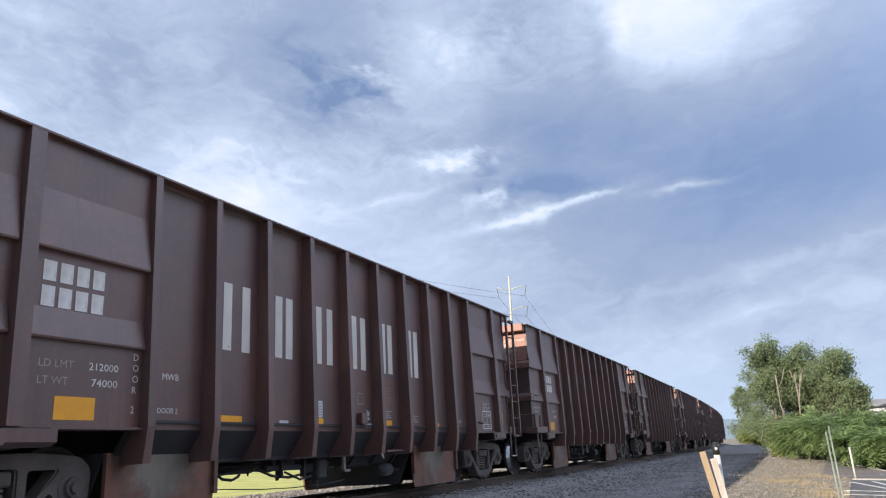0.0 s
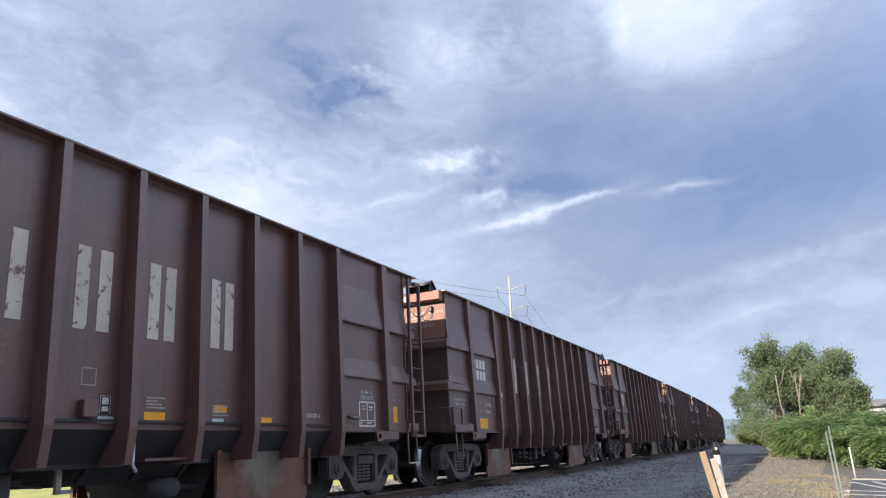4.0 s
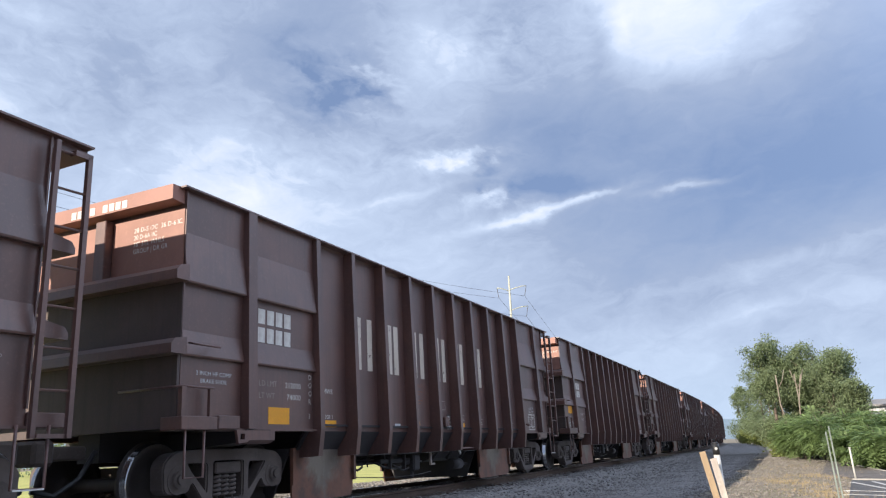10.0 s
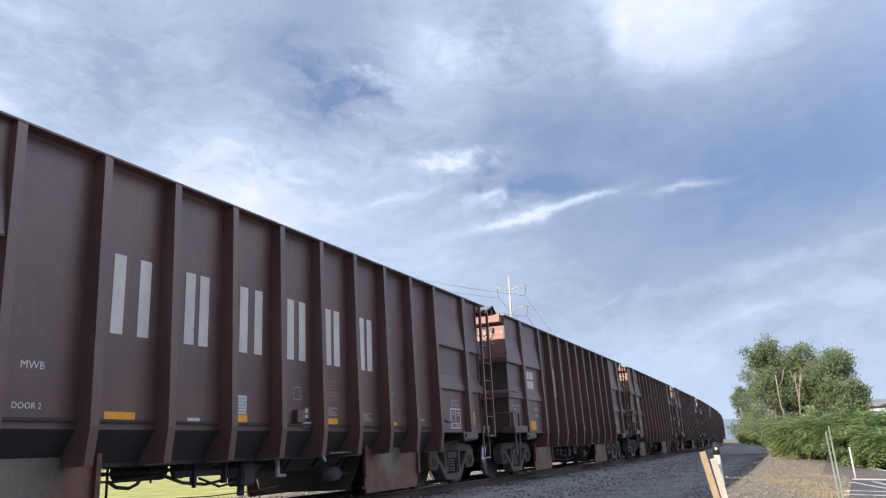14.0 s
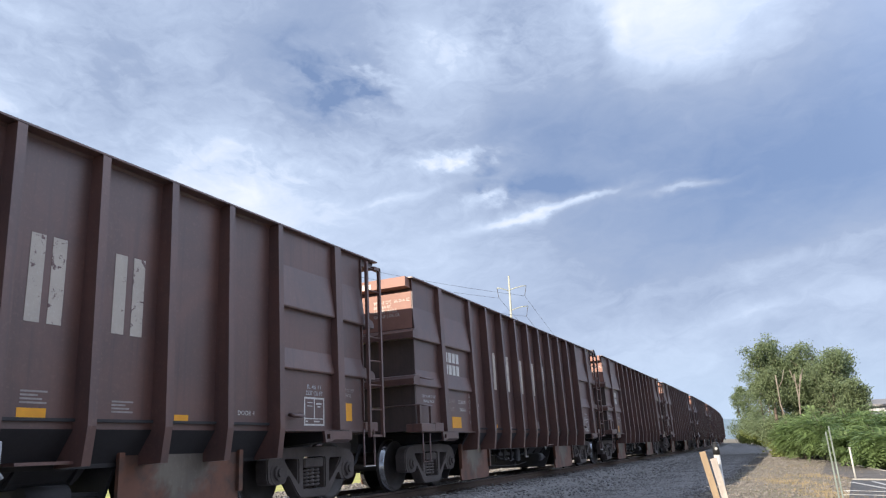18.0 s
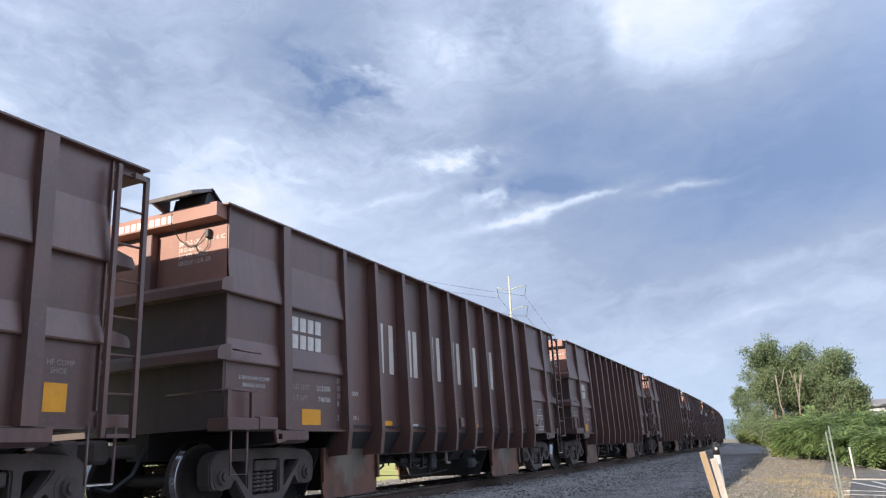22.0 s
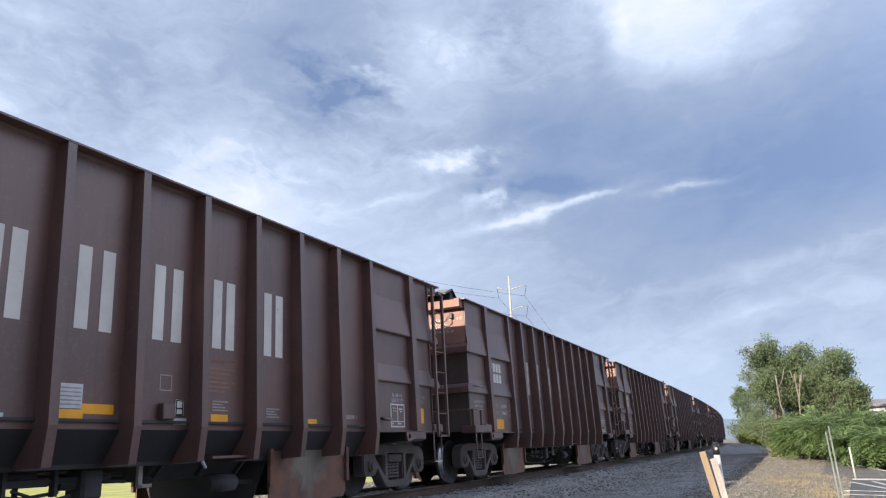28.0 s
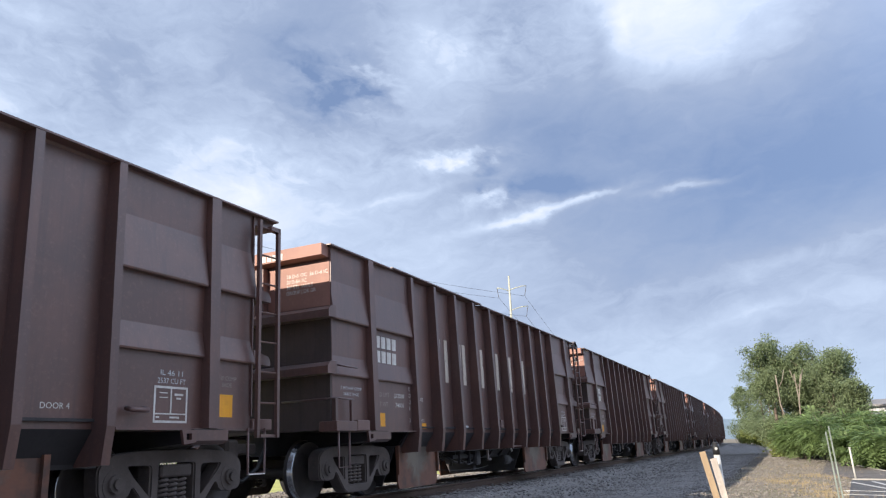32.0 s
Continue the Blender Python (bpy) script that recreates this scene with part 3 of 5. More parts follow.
    for body, x, z, h, wd, mt in (("LD LMT", -5.76, 1.60, 0.075, 0.38, M_DIM), ("212000", -5.20, 1.60, 0.075, 0.36, M_WHITE), ("LT WT", -5.76, 1.44, 0.075, 0.33, M_DIM),
                                  ("74000", -5.16, 1.44, 0.075, 0.32, M_WHITE), ("MWB", -4.15, 1.58, 0.075, 0.25, M_WHITE), 
                                  ("2 INCH HF COMP", -6.92, 1.66, 0.05, 0.62, M_GREY), ("BRAKE SHOE", -6.84, 1.57, 0.05, 0.45, M_GREY),
                                  ("IL 46 11", 5.24, 1.62, 0.06, 0.33, M_GREY), ("2537 CU FT", 5.20, 1.53, 0.06, 0.42, M_GREY), ("HF COMP", 6.18, 1.62, 0.055, 0.30, M_DIM), ("SHOE", 6.22, 1.54, 0.055, 0.18, M_DIM)):
        part("lettering", lettering(body, h, mt, wd), None, car, at=ON_SIDE(x, z))
    for x0, x1, z0, z1, mt in ((-5.56, -5.10, 1.11, 1.33, M_YELLOW), (-1.30, -0.95, 1.11, 1.22, M_YELLOW), (0.86, 1.16, 1.12, 1.22, M_YELLOW),
                               (6.17, 6.42, 1.18, 1.45, M_YELLOW), (-1.26, -0.97, 1.23, 1.47, M_GREY)):
        part("reflector" if mt is M_YELLOW else "label_plate", card(x0, x1, z0, z1), mt, car)
    s = Shape()
    for z in (1.26, 1.30, 1.34, 1.38, 1.42):
        s.box(-1.24, -0.99, SIDE_Y - 0.006, SIDE_Y - 0.004, z, z + 0.014)
    part("print_block", s, M_DIM, car)
    # data frame near the leading end
    s = Shape()
    for x0, x1, z0, z1 in ((5.16, 5.66, 1.10, 1.125), (5.16, 5.66, 1.475, 1.50), (5.16, 5.185, 1.125, 1.475), (5.635, 5.66, 1.125, 1.475), (5.40, 5.42, 1.20, 1.475), (5.185, 5.635, 1.19, 1.205),
                           (5.24, 5.36, 1.42, 1.43), (5.24, 5.36, 1.37, 1.38), (5.46, 5.59, 1.40, 1.425), (5.49, 5.56, 1.36, 1.38), (5.20, 5.25, 1.15, 1.17), (5.40, 5.54, 1.15, 1.17)):
        s.box(x0, x1, END_Y - 0.004, END_Y - 0.002, z0, z1)
    part("data_frame", s, M_WHITE, car)
    # rear end writing
    for body, y, z, h, wd in (("28 D-5 OC  36 D-6 IC", -0.66, 3.45, 0.06, 0.78), ("20 D-6A IIC", -0.66, 3.36, 0.06, 0.38), ("36\" STL WHLS", -0.66, 3.27, 0.06, 0.50), ("GROUP J DR GR", -0.66, 3.18, 0.06, 0.56)):
        part("lettering", lettering(body, h, M_WHITE, wd), None, car, at=ON_REAR(y, z, -7.216))
    bar_me = Shape().box(-7.404, -7.401, -0.085, 0, 0, 0.10).mesh("number_bar", M_WHITE)
    for j in range(9):
        if j != 4:
            part("number_bar", bar_me, None, car, "white painted bar in place of a number", at=pose(0, 0.25 - 0.11 * j, 3.73))
    # trucks
    wheel = Shape().lathe([(0.05, -0.80), (0.11, -0.81), (0.13, -0.79), (0.36, -0.75), (0.385, -0.79), (0.445, -0.79), (0.457, -0.78), (0.462, -0.70), (0.485, -0.68), (0.485, -0.655), (0.40, -0.655), (0.36, -0.69), (0.13, -0.67), (0.09, -0.60)])
    wheel.lathe([(0.09, -0.6), (0.08, -0.5), (0.08, 0.5), (0.09, 0.6), (0.13, 0.67), (0.36, 0.69), (0.40, 0.655), (0.485, 0.655), (0.485, 0.68), (0.462, 0.70), (0.457, 0.78), (0.445, 0.79), (0.385, 0.79), (0.36, 0.75), (0.13, 0.79), (0.11, 0.81), (0.05, 0.80)])
    wheel.rod((0.30, -0.765, 0), (0.30, -0.745, 0), 0.025, 8)
    wheel_me = wheel.mesh("wheelset", [M_WHEEL, M_TREAD])
    for p in wheel_me.polygons:
        c = p.center
        if math.hypot(c.x, c.z) > 0.447 and 0.70 < abs(c.y) < 0.785:
            p.material_index = 1
    frames = {}

    def rounded(corners, r, n=4):
        """A closed outline with its corners rounded off."""
        out, m = [], len(corners)
        for i in range(m):
            p, a, c = Vector(corners[i]), Vector(corners[i - 1]), Vector(corners[(i + 1) % m])
            ra = min(r, (a - p).length * 0.45, (c - p).length * 0.45)
            s0, s1 = p + (a - p).normalized() * ra, p + (c - p).normalized() * ra
            for k in range(n + 1):
                u = k / n
                q = s0 * (1 - u) ** 2 + p * 2 * u * (1 - u) + s1 * u ** 2
                out.append((q.x, q.y))
        return out

    FRAME_OUTLINE = rounded([(-1.12, 0.66), (-0.98, 0.78), (-0.5, 0.82), (0.5, 0.82), (0.98, 0.78), (1.12, 0.66), (1.10, 0.32), (0.72, 0.32), (0.66, 0.46), (0.36, 0.10), (-0.36, 0.10), (-0.66, 0.46), (-0.72, 0.32), (-1.10, 0.32)], 0.10)
    FRAME_HOLES = [rounded([(sg * 0.40, 0.66), (sg * 0.72, 0.66), (sg * 0.66, 0.58), (sg * 0.40, 0.28)], 0.06) for sg in (-1, 1)] + [rounded([(-0.27, 0.68), (0.27, 0.68), (0.27, 0.22), (-0.27, 0.22)], 0.05)]
    for sgn in (-1, 1):
        y0, y1 = sgn * 0.92, sgn * 1.10
        s = Shape().pierced(FRAME_OUTLINE, FRAME_HOLES, y0, y1)
        s.pierced([(p * 0.985, 0.5 + (q - 0.5) * 0.97) for p, q in FRAME_OUTLINE], [[(p + 0.022 * (1 if p < m else -1) * -1, q) for p, q in hole] for hole in FRAME_HOLES for m in [sum(p for p, _ in hole) / len(hole)]], y1, y1 + sgn * 0.02)
        for x in (-0.889, 0.889):
            s.rod((x, y0, 0.47), (x, y1 + sgn * 0.03, 0.47), 0.16, 16)
        frames[sgn] = s.mesh("side_frame", M_TRUCK)
    cap = Shape().rod((0, -1.17, 0), (0, -1.02, 0), 0.10, 12).rod((0, -1.20, 0), (0, -1.15, 0), 0.06, 10).mesh("bearing_cap", M_TRUCK)
    spring = Shape().pipe([(0.066 * math.cos(0.785 * i), 0.066 * math.sin(0.785 * i), 0.235 + 0.0066 * i) for i in range(44)], 0.021, 6)
    spring_me = spring.mesh("spring", M_TRUCK)
    for x in (-TRUCK_X, TRUCK_X):
        tr = part("truck", Shape().box(-0.24, 0.24, -1.12, 1.12, 0.52, 0.66, 0.02).box(-0.15, 0.15, -0.3, 0.3, 0.6, 0.78), M_TRUCK, car, at=pose(x, 0, 0))
        for sgn in (-1, 1):
            part("side_frame", frames[sgn], None, tr)
            for dx in (-0.14, 0.0, 0.14):
                part("spring", spring_me, None, tr, at=pose(dx, sgn * 1.01, 0))
            for dx in (-0.889, 0.889):
                part("bearing_cap", cap, None, tr, at=pose(dx, 0, 0.48, 0, 0, 0 if sgn < 0 else 180))
        for dx in (-0.889, 0.889):
            part("wheelset", wheel_me, None, tr, "steel wheels with bright worn treads", at=pose(dx, 0, 0.457))
    return car


def add_solar(car):
    """The tilted panel and its control box that some cars carry on the rear end."""
    p = part("solar_panel", Shape().prism([(-7.64, 3.985), (-7.62, 3.945), (-7.25, 4.085), (-7.27, 4.12)], "y", -1.24, -0.40), M_SLAB, car, "grey solar panel tilted like a small roof", at=pose(0, 0, 0.025))
    part("back_plate", Shape().prism([(-7.27, 4.118), (-7.25, 4.085), (-6.99, 3.875), (-6.95, 3.875)], "y", -1.26, -0.66), M_SLOPE, p)
    part("battery_box", Shape().prism([(-7.37, 3.873), (-7.33, 4.03), (-7.25, 4.075), (-7.02, 3.873)], "y", -1.22, -0.68), M_SLOPE, p)
    part("bracket", Shape().prism([(-7.60, 3.95), (-7.30, 4.06), (-7.30, 3.873), (-7.39, 3.873)], "y", -0.56, -0.52), M_OXIDE, p)
    part("control_box", Shape().box(-7.28, -7.21, -1.22, -1.15, 3.48, 3.60, 0.012), M_BLACK, car, "small black box on the end plate")
    part("cable", Shape().pipe([(-7.405, -0.70, 3.86), (-7.405, -0.70, 3.70), (-7.30, -0.74, 3.52), (-7.24, -0.84, 3.42), (-7.23, -0.98, 3.42), (-7.25, -1.08, 3.50), (-7.26, -1.15, 3.57)], 0.007), M_BLACK, car, "hanging black cable")
    part("cable", Shape().pipe([(-7.25, -1.19, 3.48), (-7.24, -1.18, 3.38), (-7.23, -1.10, 3.31), (-7.23, -1.0, 3.33), (-7.23, -0.96, 3.42)], 0.007), M_BLACK, car, "hanging black cable")


def scrawl(kind, x, z, wide, high):
    """A meaningless sprayed doodle: a ring with a zigzag, or a star over a loop."""
    at = lambda u, v: (x + wide * u, SIDE_Y - 0.001, z + high * v)
    ring = lambda cu, cv, ru, rv, a0, a1, n: [at(cu + ru * math.cos(a0 + (a1 - a0) * i / n), cv + rv * math.sin(a0 + (a1 - a0) * i / n)) for i in range(n + 1)]
    s = Shape()
    if kind == "ring":
        s.pipe(ring(0.55, 0.42, 0.45, 0.38, 0.3, 7.0, 22), 0.012, 4)
        s.pipe([at(0.1, 0.15), at(0.22, 0.95), at(0.36, 0.3), at(0.5, 0.7), at(0.62, 0.25), at(0.82, 0.6), at(0.98, 0.9)], 0.012, 4)
        s.pipe([at(0.3, 0.62), at(0.7, 0.66), at(0.45, 0.36), at(0.85, 0.32)], 0.011, 4)
    else:
        for a in (0.2, 0.95, 1.7, 2.4):
            s.pipe([at(0.5 + 0.38 * math.cos(a), 0.74 + 0.25 * math.sin(a)), at(0.5 - 0.38 * math.cos(a), 0.74 - 0.25 * math.sin(a))], 0.011, 4)
        s.pipe([at(0.5, 0.5), at(0.2, 0.3), at(0.45, 0.05), at(0.6, 0.3), at(0.4, 0.42), at(0.75, 0.2), at(0.95, 0.02)], 0.012, 4)
        s.pipe(ring(0.55, 0.25, 0.28, 0.16, 0.0, 5.6, 12), 0.011, 4)
    return s


door_words = {(n, v): lettering("DOOR %d" % n, h, M_WHITE, wd) for n, v, h, wd in ((1, 0, 0.06, 0.32), (2, 0, 0.06, 0.30), (3, 0, 0.06, 0.30), (4, 0, 0.06, 0.32))}
warn_words = lettering("WARNING!", 0.075, M_FADED, 0.52)
warn_s = Shape()
for i in range(6):
    warn_s.box(0, 0.50 - 0.09 * ((i * 7) % 3), -0.002, 0.0, -0.055 * i, 0.022 - 0.055 * i)
warn_me = warn_s.mesh("print_block", M_FADED)
rf_words = lettering("RF-309", 0.055, M_WHITE, 0.28)
upright = {ch: lettering(ch, 0.075, M_WHITE) for ch in "DOR23"}
sticker_me = card(-0.10, 0.10, 0.0, 0.07, 0.0).mesh("sticker", M_GREY)
yellow_me = card(-0.20, 0.20, 0.0, 0.10, 0.0).mesh("reflector", M_YELLOW)
ochre_me = card(-0.11, 0.11, 0.0, 0.09, 0.0).mesh("reflector", M_YELLOW)
frame_s = Shape()
for x0, x1, z0, z1 in ((-0.09, 0.09, 0.0, 0.012), (-0.09, 0.09, 0.168, 0.18), (-0.09, -0.078, 0.012, 0.168), (0.078, 0.09, 0.012, 0.168)):
    frame_s.box(x0, x1, -0.002, 0.0, z0, z1)
frame_me = frame_s.mesh("stencil_frame", M_DIM)
picto_s = Shape().box(-0.075, 0.075, -0.003, 0.0, 0.0, 0.20)
picto_me = picto_s.mesh("notice_plate", M_BLACK)
picto2_s = Shape().box(-0.065, 0.065, -0.005, -0.003, 0.185, 0.19).box(-0.065, -0.06, -0.005, -0.003, 0.01, 0.185).box(0.06, 0.065, -0.005, -0.003, 0.01, 0.185).box(-0.04, 0.04, -0.005, -0.003, 0.10, 0.17).box(-0.04, 0.04, -0.005, -0.003, 0.03, 0.08)
picto2_me = picto2_s.mesh("notice_print", M_WHITE)
lines_s = Shape()
for i in range(4):
    lines_s.box(-0.14, 0.14 - 0.05 * (i % 3), -0.002, 0.0, 0.035 * i, 0.035 * i + 0.018)
lines_me = lines_s.mesh("print_block", M_DIM)


def mark_car(k, car):
    """Stickers, door numbers and scribbles, which differ from car to car."""
    rnd = random.Random(100 + k)
    for c in car.children:
        if c.name.startswith("side_marking"):
            c.data = mark_mes[(k * 5 + 1) % 3]
    aft, fore = (2, 1) if k in (8, 7, 3, 2, -1, -3, -4) else (3, 4)
    at = lambda x, z: pose(x, SIDE_Y - 0.002, z)
    part("lettering", door_words[(aft, 0)], None, car, at=ON_SIDE(-4.20, 1.21))
    warn = 0.78 if aft == 2 else -1.30
    part("lettering", warn_words, None, car, at=ON_SIDE(warn, 1.84))
    part("print_block", warn_me, None, car, at=at(warn, 1.76))
    if k in (5, 7):
        part("lettering", rf_words, None, car, at=ON_SIDE(-4.19, 1.31))
    part("lettering", door_words[(fore, 0)], None, car, at=ON_SIDE(3.86, 1.22))
    for i, ch in enumerate("DOOR" + str(aft)):
        part("lettering", upright[ch], None, car, at=ON_SIDE(-4.655, 1.74 - 0.115 * i - (0.09 if i == 4 else 0)))
    for c in car.children:
        if c.name.startswith("reflector") and c.data.vertices[0].co.x < -5 and k in (5, -5):
            c.matrix_basis = pose(-1.12, 0, 0.52) if k == 5 else pose(-0.44, 0, 0)
        if k == 5 and c.name.startswith("lettering") and c.matrix_basis.translation.x < -6.5 and c.matrix_basis.translation.z < 2:
            c.matrix_basis = pose(0.12, 0, -0.34) @ c.matrix_basis
    if k not in (-5, 4):
        part("reflector", yellow_me, None, car, at=at(-2.98, 1.11))
    else:
        part("reflector", yellow_me, None, car, at=at(-4.0, 1.09))
    if k % 3 != 0:
        part("sticker", sticker_me, None, car, at=at(-1.92 + 0.1 * rnd.random(), 1.10))
    part("reflector", ochre_me, None, car, at=at(2.88 + 0.1 * rnd.random(), 1.11))
    part("print_block", lines_me, None, car, at=at(1.02, 1.26))
    part("print_block", lines_me, None, car, at=at(2.05, 1.20))
    part("stencil_frame", frame_me, None, car, at=at(0.12, 1.46))
    if k % 2 == 0:
        p = part("notice_plate", picto_me, None, car, "black notice plate with white print", at=at(0.34, 1.18))
        part("notice_print", picto2_me, None, p)
        part("sticker", sticker_me, None, car, "pale flap below the notice", at=at(0.36, 1.09))
    if k in (6, 5, -2):
        part("sticker", sticker_me, None, car, at=at(2.02, 1.10))
        part("reflector", ochre_me, None, car, at=at(2.06, 1.24))
    if k == -4:
        part("reflector", yellow_me, None, car, "faded orange reflector", at=at(-0.78, 1.18))
    if k == 3:
        part("graffiti", scrawl("ring", -2.32, 1.12, 0.66, 0.42), M_WHITE, car, "white sprayed ring with a zigzag")
        part("graffiti", scrawl("star", -1.34, 1.22, 0.44, 0.48), M_WHITE, car, "white sprayed star over a loop")
    if k == 2:
        part("graffiti", scrawl("star", 2.72, 1.42, 0.36, 0.34), M_DIM, car, "thin pale doodle")
    if k == 7:
        part("graffiti", scrawl("ring", -4.05, 1.86, 0.26, 0.12), M_WHITE, car, "thin white doodle")
    if k == -5:
        dent = Shape()
        for a, b, dz in ((-7.28, -5.25, 0.0), (-5.25, -0.95, 0.03), (-0.95, 7.2, 0.0)):
            dent.prism([(-1.34, 3.85 + dz), (-1.395, 3.875 + dz), (-1.545, 3.875 + dz), (-1.545, 3.897 + dz), (-1.34, 3.897 + dz)], "x", a, b)
        near = [c for c in car.children if c.name.startswith("top_chord")][0]
        near.data = dent.mesh("top_chord", M_OXIDE)
        near["label"] = "top edge bent along its middle"


FIRST_CAR, LAST_CAR = -8, 16
SOLAR_CARS = (8, 7, 6, 3, 2, -1, -3, -4)
PITCH = 15.7987


def run_of(t):
    """Metres that the train has gone since 16 s, with its small changes of pace."""
    slack = float(np.interp(t, [0, 0.7, 1.5, 2, 3, 4, 5.5, 6, 7, 8, 9, 10, 12, 13, 14, 17, 20, 21, 25, 28, 29, 30, 31, 32],
                            [0.70, 0.60, 0.49, 0.40, 0.22, 0.14, 0.02, 0.0, -0.09, -0.11, -0.06, -0.02, 0.03, 0.03, 0.0, 0.02, 0.06, 0.04, 0.06, -0.20, -0.13, -0.07, -0.05, -0.10]))
    return 6.64 * (t - 16) - 0.00642 * (t - 16) ** 2 / 2 + slack


def car_pose(k, t):
    """A car's pose: it spans the curve between its two truck centres."""
    mid = -2.405 + k * PITCH + run_of(t) - 7.2
    ax, ay, _ = on_line(mid - TRUCK_X, -HALF)
    bx, by, _ = on_line(mid + TRUCK_X, -HALF)
    yaw = math.degrees(math.atan2(by - ay, bx - ax))
    return pose((ax + bx) / 2, (ay + by) / 2, RAIL_Z, -0.66, 0, yaw)


plain_car = build_car()
cars = {}
for k in range(FIRST_CAR, LAST_CAR + 1):
    cars[k] = plain_car if k == FIRST_CAR else copy_thing(plain_car, pose(0, 0, 0))
for k in SOLAR_CARS:
    add_solar(cars[k])
for k, car in cars.items():
    mark_car(k, car)


# ---- ground ----
def earth(w, co, col):
    col = w.mix(w.math("MULTIPLY", w.step(w.noise(co, 0.22, 5.0, 0.6), 0.46, 0.60), 0.9), col, (0.19, 0.17, 0.10))
    return w.mix(w.math("MULTIPLY", w.step(w.noise(co, 0.5, 5.0, 0.6), 0.54, 0.68), 0.5), col, (0.30, 0.21, 0.12))


M_EARTH = material("dry_stony_earth", (0.24, 0.205, 0.17), 0.95, scale=1.5, fine=30, bump=0.5, amount=0.6, extra=earth)
M_GRAVEL = material("crushed_gravel", (0.255, 0.232, 0.215), 0.95, dark=(0.13, 0.125, 0.125), light=(0.44, 0.43, 0.42), scale=5, fine=26, bump=0.9, amount=0.85)
M_FIELD = material("sunlit_meadow", (0.48, 0.45, 0.13), 0.9, dark=(0.24, 0.27, 0.07), light=(0.55, 0.50, 0.16), scale=0.6, fine=9, bump=0.6, amount=0.7)
M_ASPHALT = material("asphalt", (0.085, 0.085, 0.09), 0.85, scale=2, fine=60, bump=0.3, amount=0.5)
M_CONCRETE = material("pale_concrete", (0.38, 0.36, 0.33), 0.8, scale=3, fine=40, bump=0.1, amount=0.35)


def strip(name, lats, s0, s1, step, mat, wave=0.0):
    """A sheet swept along the line: lats are (lat, z) across it."""
    rnd = random.Random(name)
    ss = np.arange(s0, s1 + step, step)
    verts, faces = [], []
    for s in ss:
        for lat, z in lats:
            x, y, _ = on_line(s, lat + (rnd.uniform(-wave, wave) if z < 0.3 else 0))
            verts.append((x, y, z + (rnd.uniform(-0.012, 0.012) if wave else 0)))
    n = len(lats)
    for i in range(len(ss) - 1):
        for j in range(n - 1):
            a = i * n + j
            faces.append((a, a + 1, a + n + 1, a + n))
    me = bpy.data.meshes.new(name)
    me.from_pydata(verts, [], faces)
    me.update()
    if me.polygons[0].normal.z < 0:
        me.flip_normals()
    me.materials.append(mat)
    return tagged(new(name, me), kind="structure")


def ground_sheet():
    """One sheet to the horizon, finer near the camera; meadow beyond the railway."""
    xs = sorted({round(v, 3) for v in list(np.linspace(-60, 90, 76)) + [-4000, -1500, -600, -250, -120, 150, 300, 700, 1600, 4000]})
    ys = sorted({round(v, 3) for v in list(np.linspace(-30, 130, 81)) + [-4000, -1200, -400, -120, 200, 350, 700, 1500, 4000]})
    verts = [(x, y, 0.05 * noise.noise((x * 0.12, y * 0.12, 0)) - 0.02 if abs(x) < 100 and -60 < y < 140 else 0) for y in ys for x in xs]
    n = len(xs)
    faces = [(j * n + i, j * n + i + 1, (j + 1) * n + i + 1, (j + 1) * n + i) for j in range(len(ys) - 1) for i in range(n - 1)]
    me = bpy.data.meshes.new("ground")
    me.from_pydata(verts, [], faces)
    me.materials.append(M_EARTH)
    return tagged(new("ground", me), "dry stony ground with thin grass", kind="structure")


ground_sheet()
tagged(strip("meadow", [(-4.9, 0.04), (-9, 0.05), (-30, 0.06), (-90, 0.07), (-220, 0.08)], -60, 260, 8, M_FIELD), "sunlit yellow-green meadow beyond the track")
tagged(strip("verge", [(0.8, 0.06), (1.6, 0.055), (2.4, 0.05), (3.2, 0.045), (3.8, 0.02), (4.1, -0.06)], -30, 260, 0.8, M_GRAVEL, 0.22), "dark crushed gravel beside the railway")
tagged(strip("ballast", [(-5.2, -0.02), (-4.6, 0.26), (-4.0, 0.53), (-3.0, 0.52), (-2.6, 0.46), (-1.6, 0.44), (-0.95, 0.43), (-0.72, 0.37), (0.15, 0.36), (0.6, 0.20), (1.2, 0.02)], -60, 260, 0.5, M_GRAVEL, 0.06),
       "grey crushed-stone ballast bed under the rails")


# ---- rails, ties ----
def rail(lat):
    prof = [(-0.075, 0.380), (0.075, 0.380), (0.075, 0.392), (0.012, 0.415), (0.012, 0.500), (0.036, 0.515), (0.036, 0.540), (0.026, 0.550), (-0.026, 0.550), (-0.036, 0.540), (-0.036, 0.515), (-0.012, 0.500), (-0.012, 0.415), (-0.075, 0.392)]
    verts, faces, mats = [], [], []
    ss = np.arange(-60, 260, 2.0)
    n = len(prof)
    for s in ss:
        for p, z in prof:
            x, y, _ = on_line(s, lat + p)
            verts.append((x, y, z))
    for i in range(len(ss) - 1):
        for j in range(n):
            faces.append((i * n + j, i * n + (j + 1) % n, (i + 1) * n + (j + 1) % n, (i + 1) * n + j))
            mats.append(1 if j == 7 else 0)
    me = bpy.data.meshes.new("rail")
    me.from_pydata(verts, [], faces)
    me.materials.append(M_RAIL)
    me.materials.append(M_RAILTOP)
    me.polygons.foreach_set("material_index", mats)
    ob = new("rail", me)
    return tagged(ob, "rusty steel rail with a worn bright head", "rail", "rails of the track")


